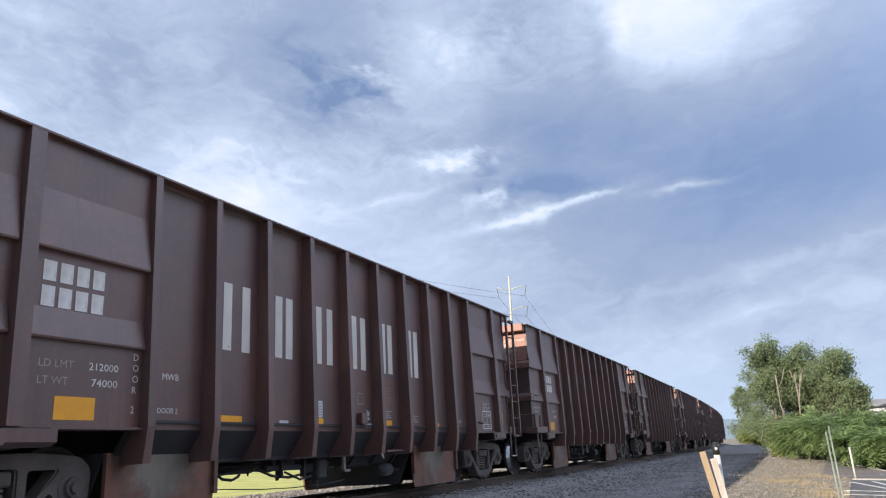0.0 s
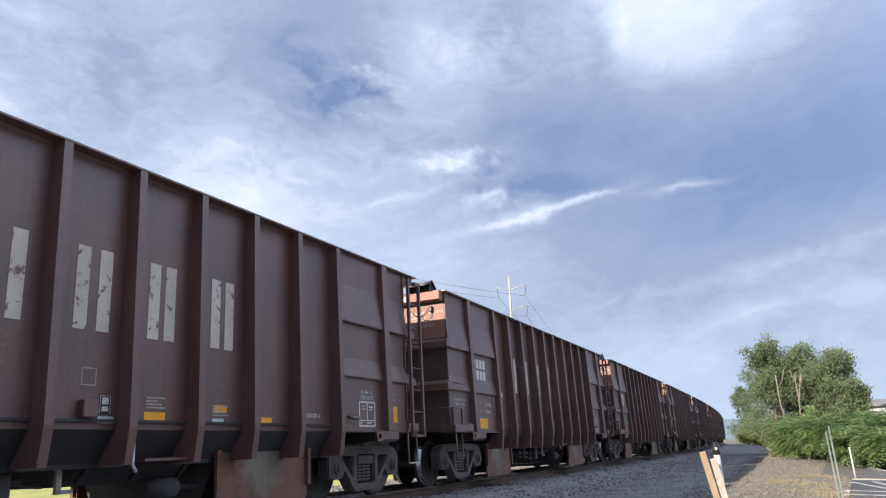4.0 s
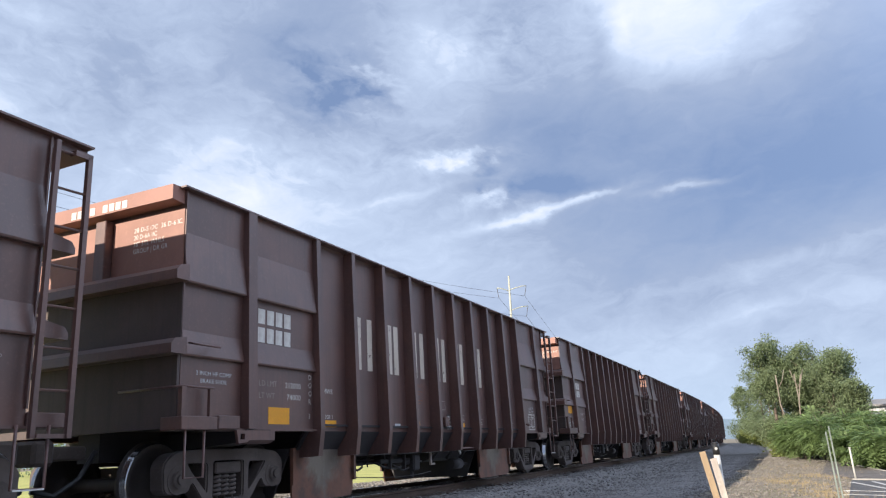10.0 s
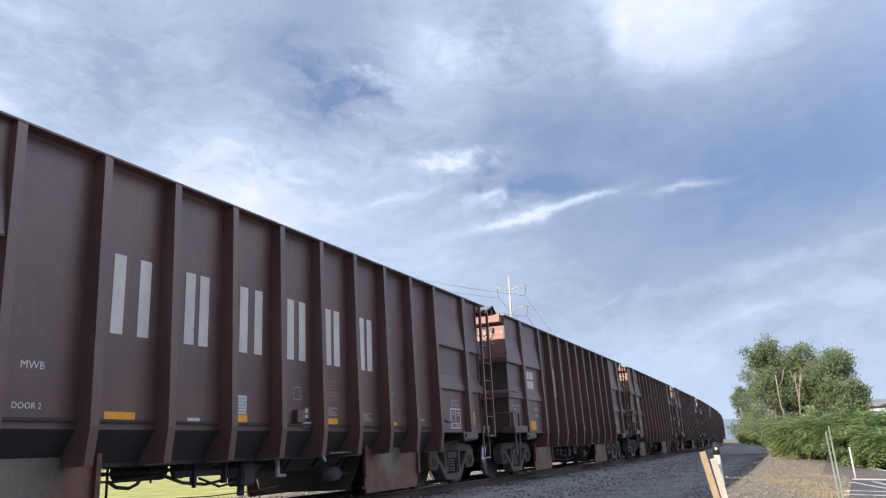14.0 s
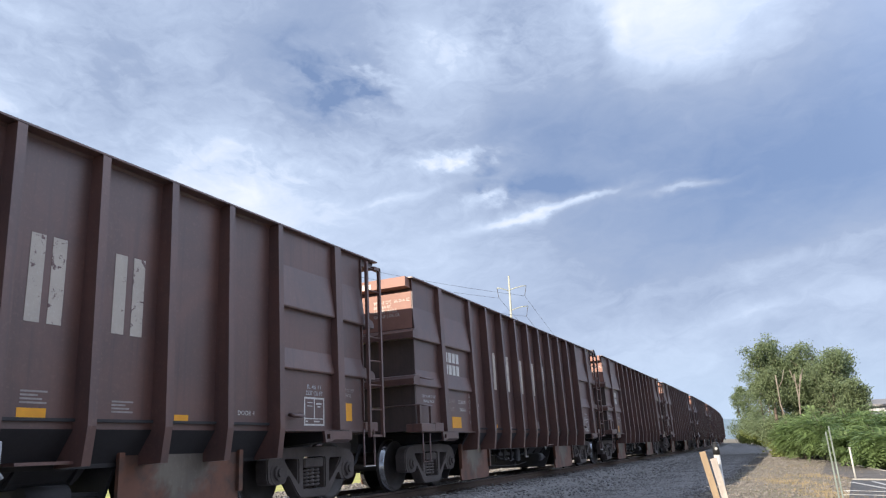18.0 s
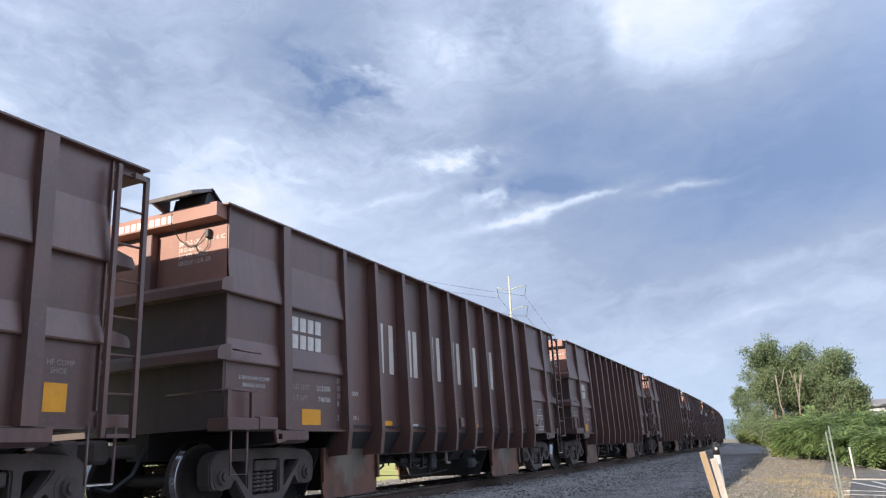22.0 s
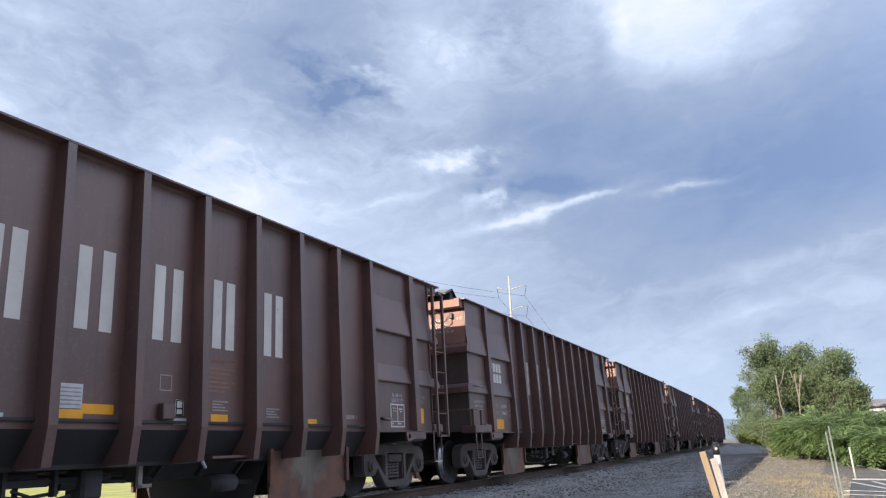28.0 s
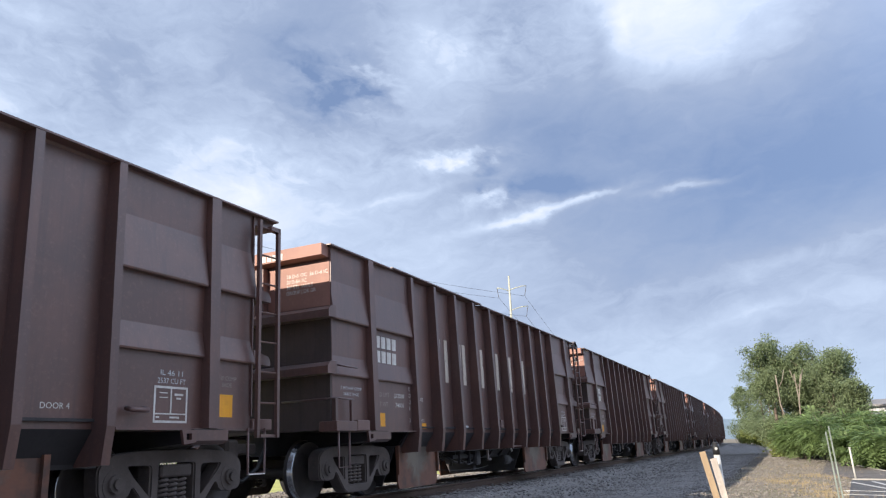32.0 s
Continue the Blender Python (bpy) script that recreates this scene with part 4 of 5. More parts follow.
for lat in (-HALF + 0.753, -HALF - 0.753):
    rail(lat)

tie_me = Shape().box(-0.115, 0.115, -1.30, 1.30, -0.17, 0.0, 0.012).mesh("railway_tie", M_TIE)
plate_me = Shape().box(-0.09, 0.09, -0.17, 0.17, 0.0, 0.012).mesh("tie_plate", M_RAIL)
ties = []
for i in range(150):
    s = 0.0 + i * 0.53
    x, y, h = on_line(s, -HALF)
    tie = new("railway_tie", tie_me)
    tie.matrix_basis = pose(x, y, 0.375, 0, 0, 90 - math.degrees(h) + random.uniform(-1, 1))
    tagged(tie, "dark creosoted timber tie bedded in ballast", "railway tie", "ties under the rails")
    for yy in (-0.753, 0.753):
        part("tie_plate", plate_me, None, tie, at=pose(0, yy, 0))


# ---- loose ballast stones ----
def stones(name, count, seed, place_fn, size, mat):
    rnd = np.random.RandomState(seed)
    base = np.array([(1, 0, 0), (-1, 0, 0), (0, 1, 0), (0, -1, 0), (0, 0, 1), (0, 0, -1)], float)
    tri = np.array([(0, 2, 4), (2, 1, 4), (1, 3, 4), (3, 0, 4), (2, 0, 5), (1, 2, 5), (3, 1, 5), (0, 3, 5)])
    verts = np.empty((count * 6, 3))
    faces = np.empty((count * 8, 3), int)
    for i in range(count):
        x, y, z = place_fn(rnd)
        a = rnd.uniform(0, 6.28)
        r = size * rnd.uniform(0.5, 1.3) * np.array([1.2, 0.9, 0.7]) * rnd.uniform(0.7, 1.2, 3)
        v = (base + rnd.uniform(-0.25, 0.25, (6, 3))) * r
        c, s_ = math.cos(a), math.sin(a)
        verts[i * 6:i * 6 + 6] = np.stack([v[:, 0] * c - v[:, 1] * s_ + x, v[:, 0] * s_ + v[:, 1] * c + y, v[:, 2] + z], 1)
        faces[i * 8:i * 8 + 8] = tri + i * 6
    me = bpy.data.meshes.new(name)
    me.from_pydata(verts.tolist(), [], faces.tolist())
    me.materials.append(mat)
    return tagged(new(name, me), kind="stuff")


def ballast_height(lat):
    return float(np.interp(lat, [-5.0, -4.4, -3.7, -0.95, -0.72, 0.15, 0.6, 1.2, 5.2, 5.5], [-0.02, 0.22, 0.47, 0.43, 0.37, 0.36, 0.20, 0.05, 0.02, 0.0]))


def near_bed(rnd):
    s = 3 + 60 * rnd.uniform() ** 1.5
    lat = rnd.uniform(-4.2, 3.9)
    x, y, _ = on_line(s, lat)
    return x, y, ballast_height(lat) + 0.01


def far_shoulder(rnd):
    s = 2 + 55 * rnd.uniform() ** 1.4
    lat = rnd.uniform(-4.6, -2.7)
    x, y, _ = on_line(s, lat)
    return x, y, float(np.interp(lat, [-5.2, -4.6, -4.0, -3.0, -2.6], [-0.02, 0.26, 0.53, 0.52, 0.46])) + 0.012


def lit_patch(rnd):
    s = 12 + 40 * rnd.uniform() ** 1.3
    lat = rnd.uniform(2.0, 8.5)
    x, y, _ = on_line(s, lat)
    return x, y, 0.012


M_STONE_PALE = material("verge_stone", (0.23, 0.205, 0.18), 0.9, dark=(0.12, 0.105, 0.09), light=(0.42, 0.39, 0.35), scale=5, fine=25, bump=0.2, amount=0.9)
M_STONE_MIX = material("mixed_stone", (0.30, 0.272, 0.25), 0.9, dark=(0.14, 0.135, 0.135), light=(0.54, 0.53, 0.52), scale=6, fine=25, bump=0.2, amount=0.9)
tagged(stones("ballast_stones", 34000, 3, near_bed, 0.032, M_STONE_MIX), "loose angular grey ballast stones", "gravel")
tagged(stones("shoulder_stones", 9000, 4, far_shoulder, 0.036, M_STONE_MIX), "sunlit angular stones on the far ballast shoulder", "gravel")
tagged(stones("verge_pebbles", 15000, 5, lit_patch, 0.028, M_STONE_PALE), "scattered pale pebbles on dry earth", "gravel")


# ---- plants ----
def leaf_mat(name, base, dark, light):
    m = material(name, base, 0.6, dark=dark, light=light, scale=0.9, fine=6, bump=0.0, amount=0.7, spec=0.3)
    w = Net(m.node_tree)
    bsdf = m.node_tree.nodes["Principled BSDF"]
    geo = m.node_tree.nodes.new("ShaderNodeNewGeometry")
    col = bsdf.inputs["Base Color"].links[0].from_socket
    v = w.math("MULTIPLY_ADD", geo.outputs["Random Per Island"], 0.7, 0.65)
    col = w.mix(1.0, col, w.xyz(v, v, w.math("MULTIPLY", v, 0.9)), "MULTIPLY")
    w.put(bsdf.inputs["Base Color"], col)
    tr = m.node_tree.nodes.new("ShaderNodeBsdfTranslucent")
    w.put(tr.inputs[0], col)
    mixn = m.node_tree.nodes.new("ShaderNodeMixShader")
    mixn.inputs[0].default_value = 0.5
    m.node_tree.links.new(bsdf.outputs[0], mixn.inputs[1])
    m.node_tree.links.new(tr.outputs[0], mixn.inputs[2])
    m.node_tree.links.new(mixn.outputs[0], m.node_tree.nodes["Material Output"].inputs[0])
    return m


M_LEAF = leaf_mat("tree_leaf", (0.232, 0.285, 0.172), (0.16, 0.205, 0.12), (0.29, 0.335, 0.215))
M_LEAF2 = leaf_mat("shrub_leaf", (0.215, 0.30, 0.135), (0.15, 0.215, 0.09), (0.30, 0.39, 0.18))
M_LEAF3 = leaf_mat("weed_leaf", (0.24, 0.27, 0.10), (0.16, 0.20, 0.07), (0.34, 0.34, 0.15))
M_PALEBARK = material("pale_bark", (0.25, 0.215, 0.175), 0.9, scale=4, fine=30, bump=0.4, amount=0.5)
M_BARK = material("grey_bark", (0.16, 0.125, 0.10), 0.9, scale=4, fine=30, bump=0.5, amount=0.6, streak=True)


def leaves(lobes, count, size, seed, mat, name="crown", droop=0.3, hollow=0.45, fronds=False):
    """Leaf blades of two halves each, gathered in twigs over lobes (x, y, z, rx, ry, rz)."""
    rnd = np.random.RandomState(seed)
    vol = np.array([a[3] * a[4] * a[5] for a in lobes]) ** 0.67
    pick = rnd.choice(len(lobes), count // 9, p=vol / vol.sum())
    verts, faces = [], []
    for p in pick:
        cx, cy, cz, rx, ry, rz = lobes[p]
        d = rnd.normal(size=3)
        d /= np.linalg.norm(d)
        k = (hollow + (1 - hollow) * rnd.uniform() ** 0.6) * (0.82 + 0.36 * noise.noise(Vector((d[0] * 2.3 + p, d[1] * 2.3, d[2] * 2.3))))
        tw = np.array([cx + d[0] * rx * k, cy + d[1] * ry * k, cz + d[2] * rz * k])
        if tw[2] < 0.05:
            continue
        way = d * 0.7 + rnd.normal(size=3) * 0.5 - np.array([0, 0, droop])
        way /= np.linalg.norm(way)
        if fronds:
            way[2] *= 0.35
            way /= np.linalg.norm(way)
            side = np.cross(way, (0, 0, 1)) + rnd.normal(size=3) * 0.15
            side /= np.linalg.norm(side)
        for j in range(9):
            if fronds:
                sg = 1 if j % 2 else -1
                a = side * sg * 0.85 + way * 0.45 - np.array([0, 0, 0.25])
                L, W = size * rnd.uniform(0.9, 1.15), size * 0.17
                c = tw + way * size * j * 0.24 + a * L * 0.5 - np.array([0, 0, size * 0.02 * j * j * 0.3])
                b = way - a * np.dot(way, a)
                b /= np.linalg.norm(b)
                i = len(verts)
                verts += [tuple(c - a * L * 0.5), tuple(c + b * W), tuple(c + a * L * 0.5), tuple(c - b * W)]
                faces += [(i, i + 1, i + 2), (i, i + 2, i + 3)]
                continue
            c = tw + way * size * (j - 3) * 0.55 + rnd.normal(size=3) * size * 0.5
            a = rnd.normal(size=3) + way * 0.6
            a /= np.linalg.norm(a)
            b = np.cross(a, rnd.normal(size=3) + np.array([0, 0, 1.5]))
            b /= np.linalg.norm(b) + 1e-6
            n = np.cross(a, b)
            L, W = size * rnd.uniform(0.7, 1.3), size * 0.32
            i = len(verts)
            verts += [tuple(c - a * L * 0.5), tuple(c + b * W + n * W * 0.3), tuple(c + a * L * 0.5), tuple(c - b * W + n * W * 0.3)]
            faces += [(i, i + 1, i + 2), (i, i + 2, i + 3)]
    me = bpy.data.meshes.new(name)
    me.from_pydata(verts, [], faces)
    me.materials.append(mat)
    return me


def at_az(px, dist):
    """Plan place dist metres out in the direction of a picture column's heading (radians)."""
    return dist * math.sin(px), dist * math.cos(px)


def tree(name, az, dist, height, spread, seed, label, nleaf=14000, size=0.17, low=0.35, mat=None, lean=0.0):
    rnd = random.Random(seed)
    x, y = at_az(az, dist)
    t = tagged(new(name), label, "tree")
    t.matrix_basis = pose(x, y, 0)
    s = Shape()
    lobes = []
    stems = rnd.choice((2, 3))
    for i in range(stems):
        bx, by = rnd.uniform(-0.4, 0.4), rnd.uniform(-0.4, 0.4)
        p = Vector((bx, by, -0.1))
        r = 0.16 * height / 8
        way = Vector((rnd.uniform(-0.2, 0.2) + lean, rnd.uniform(-0.2, 0.2), 1)).normalized()
        for seg in range(6):
            q = p + way * height * 0.14
            s.rod(p, q, r, 8, r * 0.8)
            r *= 0.8
            if seg >= 2:
                for b in range(2):
                    d = Vector((rnd.uniform(-1, 1), rnd.uniform(-1, 1), rnd.uniform(0.2, 0.8))).normalized()
                    e = q + d * spread * rnd.uniform(0.35, 0.7)
                    out = math.hypot(e.x, e.y)
                    if out > spread * 0.75:
                        e.x, e.y = e.x * spread * 0.75 / out, e.y * spread * 0.75 / out
                    e.z = min(e.z, height * 0.93)
                    s.rod(q, e, r * 0.5, 6, r * 0.15)
                    rr = spread * rnd.uniform(0.22, 0.42)
                    lobes.append((e.x, e.y, min(e.z, height - rr * 0.7), rr, rr, rr * rnd.uniform(0.65, 0.95)))
            if seg >= 4:
                rr = spread * rnd.uniform(0.26, 0.36)
                lobes.append((q.x, q.y, q.z, rr, rr, rr))
            p = q
            way = (way + Vector((rnd.uniform(-0.25, 0.25), rnd.uniform(-0.25, 0.25), 0.1))).normalized()
    for i in range(7):
        a = rnd.uniform(0, 6.28)
        rr = spread * rnd.uniform(0.22, 0.36)
        lobes.append((spread * 0.6 * math.cos(a), spread * 0.6 * math.sin(a), height * rnd.uniform(low, 0.7), rr, rr, rr))
    keep = []
    for lx, ly, lz, rx, ry, rz in lobes:
        far = math.hypot(lx, ly)
        k = min(1.0, max(0.0, spread - rx * 0.8) / max(far, 0.01))
        keep.append((lx * k, ly * k, min(lz, height - rz * 0.9), rx, ry, rz))
    lobes = keep
    part("trunk", s, M_BARK, t)
    part("crown", leaves(lobes, nleaf, size, seed, mat or M_LEAF), None, t)
    return t


def bare_stems(t, rnd):
    """Pale leafless limbs that lean out in front of a crown."""
    for x, lean in ((-0.9, -0.10), (0.1, 0.14), (0.8, -0.05)):
        p = Vector((x * 0.55 - 2.9, -1.9, 0.4))
        pts = [p]
        for i in range(5):
            p = p + Vector((lean + rnd.uniform(-0.12, 0.12), rnd.uniform(-0.04, 0.06), 1.0))
            pts.append(p)
        fork = [pts[4], pts[4] + Vector((0.35 * (1 if lean < 0 else -1), -0.1, 0.6)), pts[4] + Vector((0.55 * (1 if lean < 0 else -1), -0.1, 1.3))]
        part("bare_limb", Shape().pipe(pts, 0.042, 6).pipe(fork, 0.026, 6), M_PALEBARK, t, "pale leafless limb")


tree("tree", 0.412, 62, 8.9, 2.7, 11, "tall leafy green tree with a ragged crown", 24000, 0.14)
tree("tree", 0.432, 64, 7.9, 2.8, 12, "leafy green tree with bare pale stems", 16000, 0.14, 0.5)
bare_stems(tree("tree", 0.455, 61, 7.3, 2.6, 17, "leafy green tree with bare pale stems", 16000, 0.14, 0.5), random.Random(4))
tree("tree", 0.466, 59, 7.1, 2.2, 13, "tall leafy green tree with a ragged crown", 17000, 0.14)
tree("tree", 0.486, 57, 5.0, 1.25, 14, "smaller green tree beside the thicket", 10000, 0.13)
tree("tree", 0.375, 205, 14.5, 4.4, 15, "distant green tree beside the railway curve", 11000, 0.30, 0.12)
tree("tree", 0.395, 138, 12.5, 3.9, 16, "leafy tree overhanging the line's edge", 15000, 0.19, 0.12)
tree("tree", 0.462, 66, 4.5, 2.8, 18, "low leafy tree inside the thicket", 9000, 0.15, 0.25)
tree("tree", 0.425, 66, 4.8, 2.8, 19, "low leafy tree inside the thicket", 9000, 0.15, 0.25)


def shrub(az, dist, height, wx, seed, label, n=5000, size=0.17, mat=None):
    rnd = random.Random(seed)
    x, y = at_az(az, dist)
    t = tagged(new("shrub"), label, "shrub", "shrubs at the thicket's foot")
    t.matrix_basis = pose(x, y, 0)
    s = Shape()
    lobes = []
    for i in range(11):
        a = rnd.uniform(0, 6.28)
        q = wx * math.sqrt(rnd.uniform(0, 1))
        px, py = q * math.cos(a), 0.7 * q * math.sin(a)
        h = height * rnd.uniform(0.5, 0.85)
        s.rod((px * 0.5, py * 0.5, -0.05), (px, py, h), 0.025, 6, 0.008)
        lobes.append((px, py, h * 0.65, wx * 0.38, wx * 0.38, h * 0.45))
    part("stem", s, M_BARK, t)
    part("foliage", leaves(lobes, n, size, seed, mat or M_LEAF2, "foliage", 0.5, 0.3, mat is None), None, t)


for k, (az, dist, hh, wx) in enumerate(((0.422, 49, 2.5, 1.7), (0.440, 46, 2.9, 1.9), (0.463, 43, 3.0, 2.0), (0.488, 39, 2.6, 2.0), (0.512, 35, 1.85, 1.8), (0.540, 32, 1.6, 1.8), (0.575, 30, 1.5, 1.8))):
    shrub(az, dist, hh, wx, 21 + k, "dense green shrub with long feathered leaves", 16000, 0.21)
for k, (az, dist, hh, wx) in enumerate(((0.418, 54, 1.2, 1.4), (0.411, 66, 1.4, 1.6), (0.407, 112, 2.0, 2.4), (0.398, 126, 2.2, 2.6), (0.390, 142, 2.3, 2.8), (0.382, 160, 2.6, 3.2), (0.374, 185, 2.9, 3.6))):
    shrub(az, dist, hh, wx, 41 + k, "low sunlit yellow-green weeds", 6000, 0.16 + dist * 0.0008, M_LEAF3)

for k, (az, dist, hh, wx) in enumerate(((0.392, 144, 6.6, 3.8), (0.404, 124, 5.8, 3.4), (0.413, 84, 4.2, 2.3), (0.420, 63, 3.4, 2.2), (0.436, 62, 3.3, 2.2), (0.452, 62, 3.3, 2.2), (0.374, 196, 8.0, 4.4))):
    shrub(az, dist, hh, wx, 61 + k, "tall leafy undergrowth below the trees", 9000, 0.13 + dist * 0.0008, M_LEAF)

# ---- marker post and stakes near the camera ----
M_PVC = material("white_plastic", (0.50, 0.49, 0.47), 0.45, scale=6, fine=50, bump=0.02, amount=0.3)
M_LATH = material("raw_lath", (0.34, 0.25, 0.16), 0.8, dark=(0.24, 0.17, 0.11), scale=4, fine=40, bump=0.15, amount=0.5, streak=True)
M_LATHW = material("whitewashed_lath", (0.46, 0.40, 0.36), 0.8, scale=4, fine=40, bump=0.15, amount=0.5, streak=True)
px, py = 2.263, 6.624
post = tagged(new("marker_post"), "white plastic marker post with a black cap", "marker post")
post.matrix_basis = pose(px, py, 0)
part("pole", Shape().rod((0.05, 0, -0.2), (0, 0, 1.135), 0.026, 16), M_PVC, post)
part("cap", Shape().rod((0, 0, 1.12), (0, 0, 1.21), 0.029, 16).rod((0, 0, 1.21), (0, 0, 1.225), 0.029, 16, 0.016), M_BLACK, post)
part("badge", Shape().rod((-0.008, -0.030, 1.17), (-0.008, -0.033, 1.17), 0.012, 12), M_PVC, post, "round white badge")
for x, y, top, lean, mt, lab in ((2.124, 6.565, 1.150, 10.5, M_LATH, "raw wooden survey stake leaning by the post"), (2.185, 6.494, 1.095, 9.5, M_LATHW, "whitewashed wooden stake leaning by the post")):
    s = Shape().box(-0.026, 0.026, -0.009, 0.009, -1.35, 0.0, 0.002)
    ob = tagged(new("stake", s.mesh("stake", mt)), lab, "stake")
    ob.matrix_basis = pose(x, y, top, 0, -lean, -18)

# ---- car park corner, thin posts ----
KERB = Vector((0.456, -0.89, 0))
OUT = Vector((0.89, 0.456, 0))


def slab(name, corners, top, mat):
    return new(name, Shape().prism([(v[0], v[1]) for v in corners], "z", -0.2, top).mesh(name, mat))


a = Vector((10.84, 21.25, 0))
b = a + KERB * 14
tagged(slab("asphalt", [(7.4, 14.8), (a.x - 0.02, a.y), (b.x - 0.02, b.y), (20, -20), (9, -20), (7.0, 8)], 0.03, M_ASPHALT), "dark asphalt of a car park", kind="structure")
tagged(slab("kerb", [a, b, b + OUT * 0.13, a + OUT * 0.13], 0.06, M_CONCRETE), "pale concrete kerb of the car park", kind="structure")
M_OLDPATH = material("worn_tarmac", (0.135, 0.12, 0.11), 0.9, scale=0.8, fine=22, bump=0.4, amount=0.6)
tagged(slab("path", [(12.1, 25.6), (17.3, 35.9), (16.4, 32.4), (13.95, 25.3), (19.5, 15.0), (18.0, 10.0), (11.25, 22.1)], 0.025, M_OLDPATH), "worn brown-grey tarmac path beside the kerb", kind="structure")
for p, q in (((16.5, 32.6), (13.95, 25.3)), ((13.95, 25.3), (19.5, 15.0))):
    d = (Vector((*q, 0)) - Vector((*p, 0))).normalized()
    n_ = Vector((-d.y, d.x, 0)) * 0.1
    p, q = Vector((*p, 0)) + d * 0.06, Vector((*q, 0)) - d * 0.06
    tagged(slab("path_edging", [p, q, q + n_, p + n_], 0.045, M_CONCRETE), "pale concrete edging of the path", kind="structure")
for p, q in (((10.30, 20.22), (9.60, 17.3)), ((10.78, 20.10), (9.95, 17.6)), ((8.70, 17.45), (11.0, 12.95)), ((8.15, 16.4), (10.45, 11.9))):
    p, q = Vector((*p, 0)), Vector((*q, 0))
    d = (q - p).normalized()
    n_ = Vector((-d.y, d.x, 0)) * 0.045
    tagged(slab("bay_line", [p - n_, q - n_, q + n_, p + n_], 0.034, M_PVC), "white painted parking line on asphalt", "road marking", "parking bay lines", "structure")
wp = tagged(new("sign_post"), "thin white plastic post at the kerb", "post")
wp.matrix_basis = pose(11.3, 21.95, 0)
part("pole", Shape().rod((0, 0, -0.2), (-0.03, 0, 0.84), 0.024, 10), M_PVC, wp)
part("cap", Shape().rod((-0.03, 0, 0.84), (-0.03, 0, 0.87), 0.031, 10), M_PVC, wp)
M_TPOST = material("galvanised_green_post", (0.30, 0.34, 0.31), 0.6, metal=0.3, scale=4, fine=30, bump=0.1, amount=0.5)
for x, y, top in ((5.686, 11.69, 1.29), (5.731, 11.668, 1.363)):
    s = Shape().box(-0.011, 0.011, -0.003, 0.003, -1.6, 0.0).box(-0.003, 0.003, -0.02, 0.0, -1.6, 0.0)
    ob = tagged(new("fence_post", s.mesh("fence_post", M_TPOST)), "thin weathered green steel fence post", "post")
    ob.matrix_basis = pose(x, y, top, 0, -2.0, 0)


def tufts(name, count, seed, place_fn, h, mat):
    """Grass blades: narrow bent triangles."""
    rnd = np.random.RandomState(seed)
    verts, faces = [], []
    for _ in range(count):
        x, y = place_fn(rnd)
        for b in range(6):
            a = rnd.uniform(0, 6.28)
            hh = h * rnd.uniform(0.4, 1.2)
            ox, oy = rnd.normal(0, 0.05, 2)
            dx, dy = math.cos(a), math.sin(a)
            i = len(verts)
            verts += [(x + ox - dy * 0.008, y + oy + dx * 0.008, 0), (x + ox + dy * 0.008, y + oy - dx * 0.008, 0), (x + ox + dx * hh * 0.4, y + oy + dy * hh * 0.4, hh)]
            faces.append((i, i + 1, i + 2))
    me = bpy.data.meshes.new(name)
    me.from_pydata(verts, [], faces)
    me.materials.append(mat)
    return tagged(new(name, me), kind="stuff")


def straw_place(rnd):
    """Dry grass grows in a few long patches between the gravel and the car park."""
    x, y, rx, ry = ((9.3, 21.8, 0.32, 1.5), (11.2, 24.2, 0.5, 1.0), (8.1, 16.6, 0.4, 1.2), (13.5, 31.0, 0.8, 3.0))[rnd.choice(4, p=(0.38, 0.2, 0.3, 0.12))]
    u, v = rnd.normal(size=2)
    return x + u * rx + v * ry * 0.12, y + v * ry


M_STRAW = material("dry_grass", (0.33, 0.25, 0.15), 0.9, dark=(0.22, 0.18, 0.10), light=(0.42, 0.35, 0.22), scale=0.7, fine=5, bump=0.0, amount=0.8)
tagged(tufts("dry_grass", 600, 9, straw_place, 0.06, M_STRAW), "thin straw-coloured dry grass", "grass")

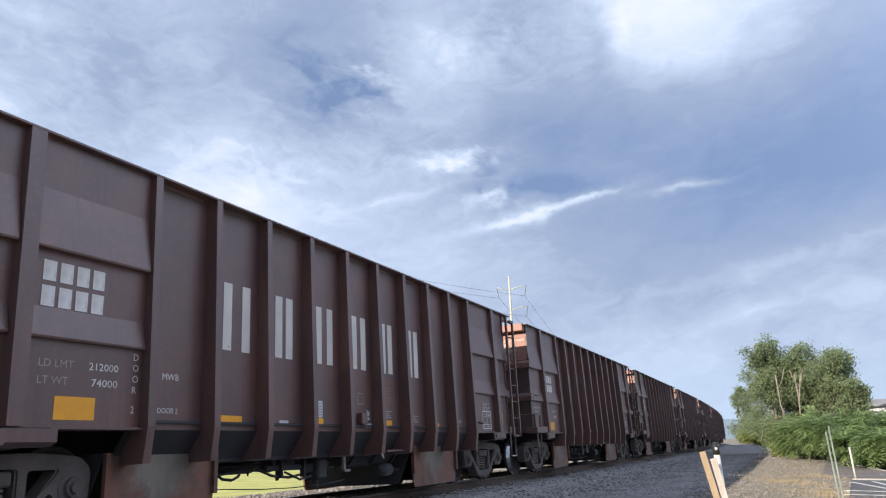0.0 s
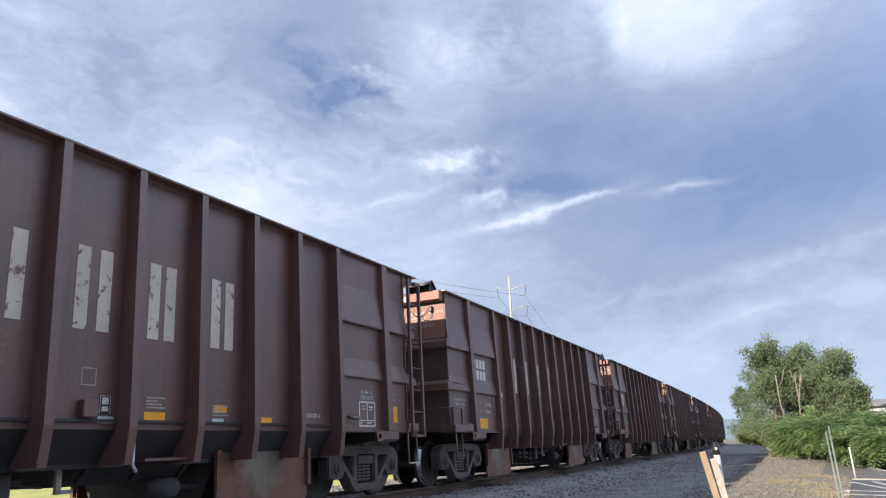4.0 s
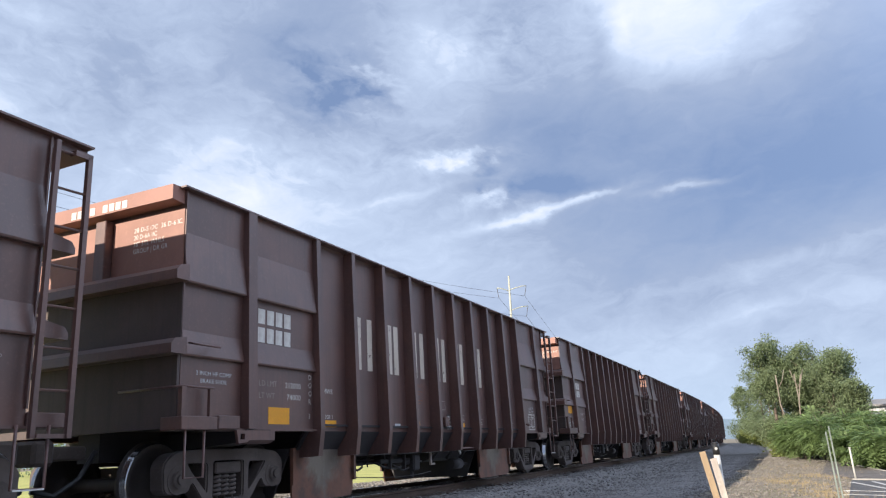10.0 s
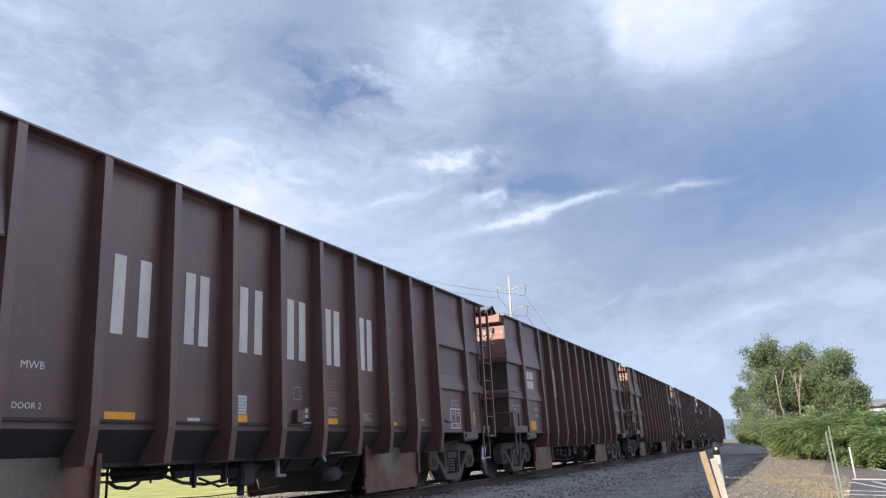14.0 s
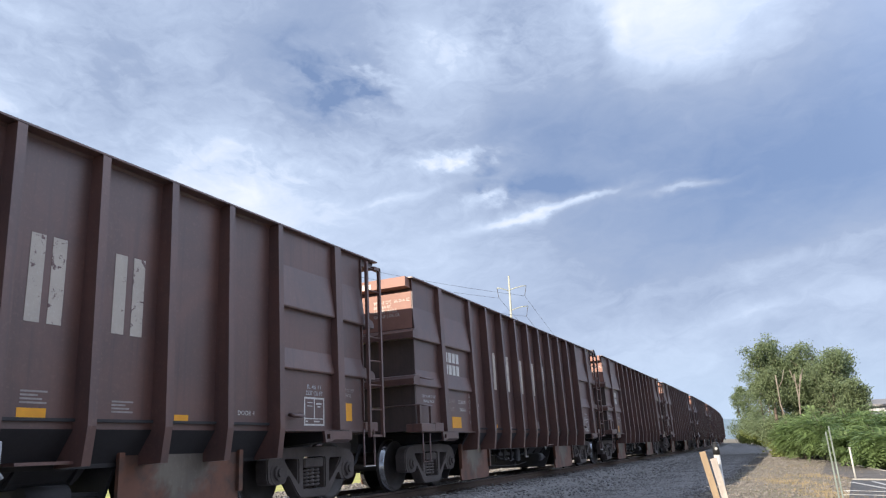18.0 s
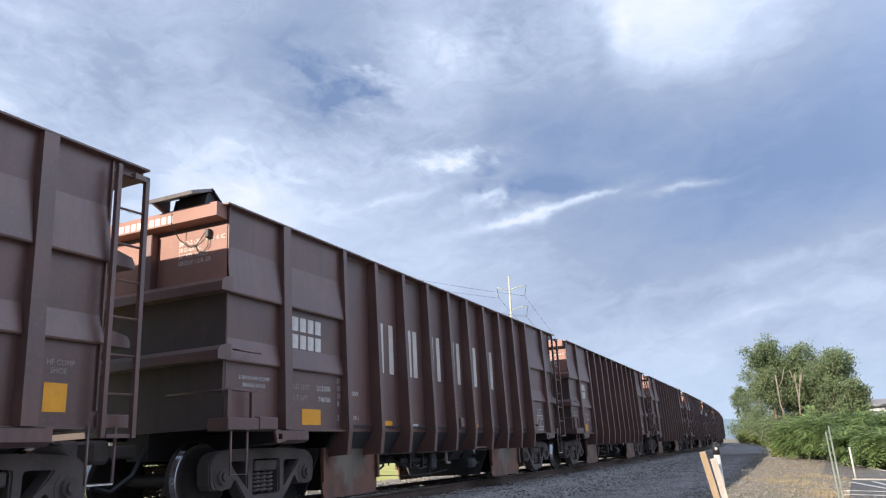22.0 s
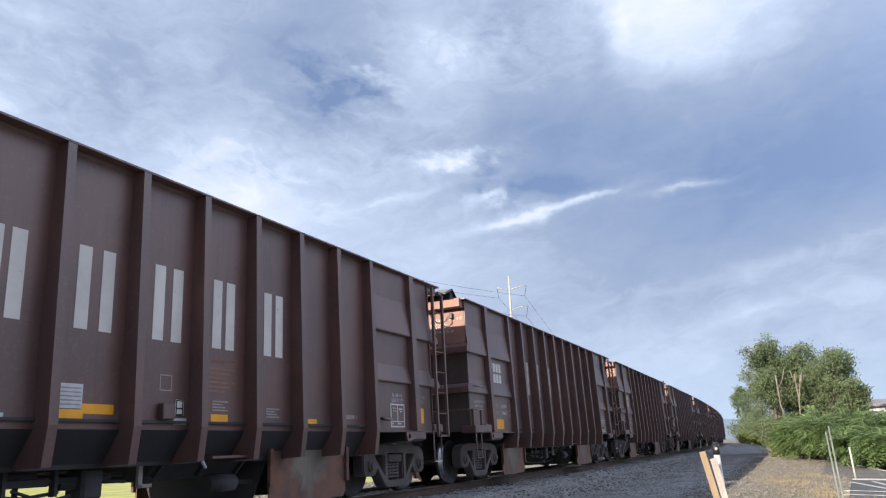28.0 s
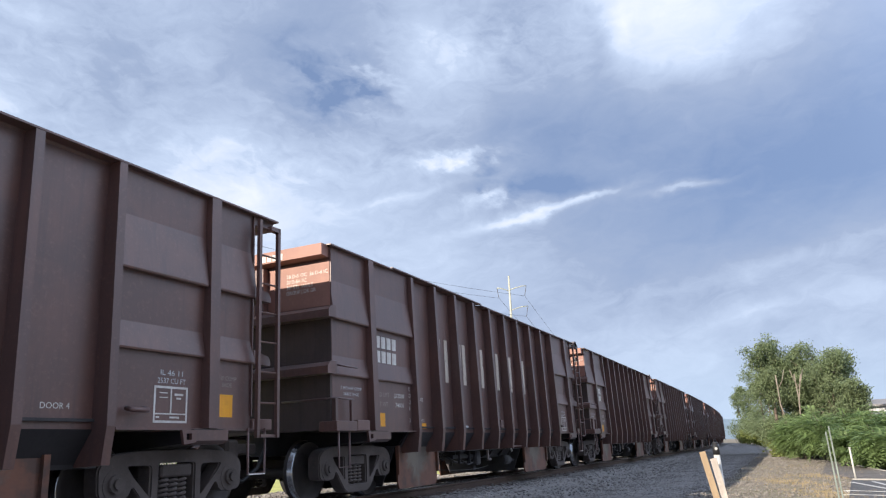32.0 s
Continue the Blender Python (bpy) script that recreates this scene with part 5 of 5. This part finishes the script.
# ---- power line behind the train ----
M_POLE = material("weathered_steel_pole", (0.44, 0.44, 0.37), 0.6, scale=0.6, fine=8, bump=0.05, amount=0.4)
M_WIRE = material("wire", (0.05, 0.05, 0.055), 0.5, bump=0.0)
pylon = tagged(new("power_pole"), "tall pale steel transmission pole with curved arms", "power pole")
PD = 170.0
px, py = at_az(0.0885, PD)
top = 1.25 + PD * math.tan(0.2235)
pylon.matrix_basis = pose(px, py, 0)
part("pole", Shape().rod((0, 0, -0.5), (0, 0, top), 0.48, 14, 0.2), M_POLE, pylon)
for zz, sgn, ln in ((-3.7, -1, 2.9), (-3.4, 1, 3.9), (-8.2, 1, 4.0)):
    s = Shape().pipe([(0, 0, top + zz), (sgn * ln * 0.35, 0, top + zz + 0.5), (sgn * ln * 0.75, 0, top + zz + 0.85), (sgn * ln, 0, top + zz + 0.9)], 0.10, 8)
    a = part("arm", s, M_POLE, pylon)
    e = Vector((sgn * ln * 0.88, 0, top + zz - 1.5))
    part("insulator", Shape().rod((sgn * ln, 0, top + zz + 0.9), e, 0.06, 6), M_WIRE, a)
    near = Vector((-53.7 * 1.2 - px, 84.35 * 1.2 - py, 44.5 + zz * 0.9 - e.z)) + e * 1.0
    near.z = 44.5 + zz * 0.9
    part("wire", Shape().pipe([e.lerp(near, u / 12) - Vector((0, 0, 8.0 * (u / 12) * (1 - u / 12))) for u in range(13)], 0.03, 4), M_WIRE, pylon)
    far = Vector((sgn * 2.0 + 34.0, 80, 20.0 + zz))
    part("wire", Shape().pipe([e.lerp(far, u / 8) - Vector((0, 0, 4.0 * (u / 8) * (1 - u / 8))) for u in range(9)], 0.03, 4), M_WIRE, pylon)

# ---- far things ----
M_HILL = material("hazy_wooded_hill", (0.20, 0.27, 0.33), 0.95, scale=0.01, fine=0.05, bump=0.0, amount=0.5)
verts, faces = [], []
for i in range(60):
    a = -0.9 + i * 0.04
    h = 45 + 18 * noise.noise((a * 3, 0, 0)) + 8 * noise.noise((a * 11, 4, 0))
    for dd, z in ((1500, -5), (1650, h * 0.6), (1900, h)):
        verts.append((dd * math.sin(a), dd * math.cos(a), z))
for i in range(59):
    for j in range(2):
        q = i * 3 + j
        faces.append((q, q + 1, q + 4, q + 3))
me = bpy.data.meshes.new("backdrop")
me.from_pydata(verts, [], faces)
me.materials.append(M_HILL)
tagged(new("backdrop", me), "low wooded hill on the horizon", kind="structure")
M_SIDING = material("white_siding", (0.78, 0.78, 0.77), 0.6, scale=1, fine=10, bump=0.05, amount=0.2)
M_ROOF = material("grey_roof", (0.24, 0.23, 0.23), 0.8, scale=1, fine=10, bump=0.1, amount=0.4)
x, y = at_az(0.565, 75)
house = tagged(new("shed_building"), "low white metal building behind the thicket", "building")
house.matrix_basis = pose(x, y, 0, 0, 0, -35)
part("wall", Shape().box(-6, 10, -5, 5, -0.1, 3.3), M_SIDING, house)
part("roof", Shape().prism([(-5.4, 3.25), (0, 3.8), (5.4, 3.25), (5.4, 3.4), (0, 3.98), (-5.4, 3.4)], "x", -6.4, 10.4), M_ROOF, house)
rw = random.Random(8)
lobes = []
for i in range(70):
    s_ = -40 + i * 3.6
    x, y, _ = on_line(s_, -85 - rw.uniform(0, 14))
    hh = rw.uniform(1.8, 3.2)
    lobes.append((x, y, hh * 0.9, 2.6, 2.6, hh))
# Leafy belt outside the view, added to keep low skylight off the cars.
side = []
for i in range(60):
    a = 0.78 + 0.030 * i
    d_ = 44 + rw.uniform(-3, 6)
    hh = rw.uniform(2.4, 4.2)
    side.append((d_ * math.sin(a), d_ * math.cos(a), hh * 0.9, 2.3, 2.3, hh))
tagged(new("side_thicket", leaves(side, 26000, 0.36, 78, M_LEAF, "side_thicket")), "unseen green thicket added out of view to block low skylight", "thicket", kind="stuff")
tagged(new("far_woods", leaves(lobes, 20000, 0.5, 77, M_LEAF, "far_woods")), "hedge and trees along the meadow's far edge", "woods", kind="stuff")


def motions():
    times = [0.5 * i for i in range(65)]
    for k, car in cars.items():
        walk(car, [(t, car_pose(k, t)) for t in times])
    steps = [0.1 * i for i in range(321)]
    for k, car in cars.items():
        for tr in car.children:
            for ws in tr.children:
                if ws.name.startswith("wheelset"):
                    at = ws.matrix_basis.translation.copy()
                    walk(ws, [(t, pose(at.x, at.y, at.z, 0, math.degrees(run_of(t) / 0.457), 0)) for t in steps])


motions()
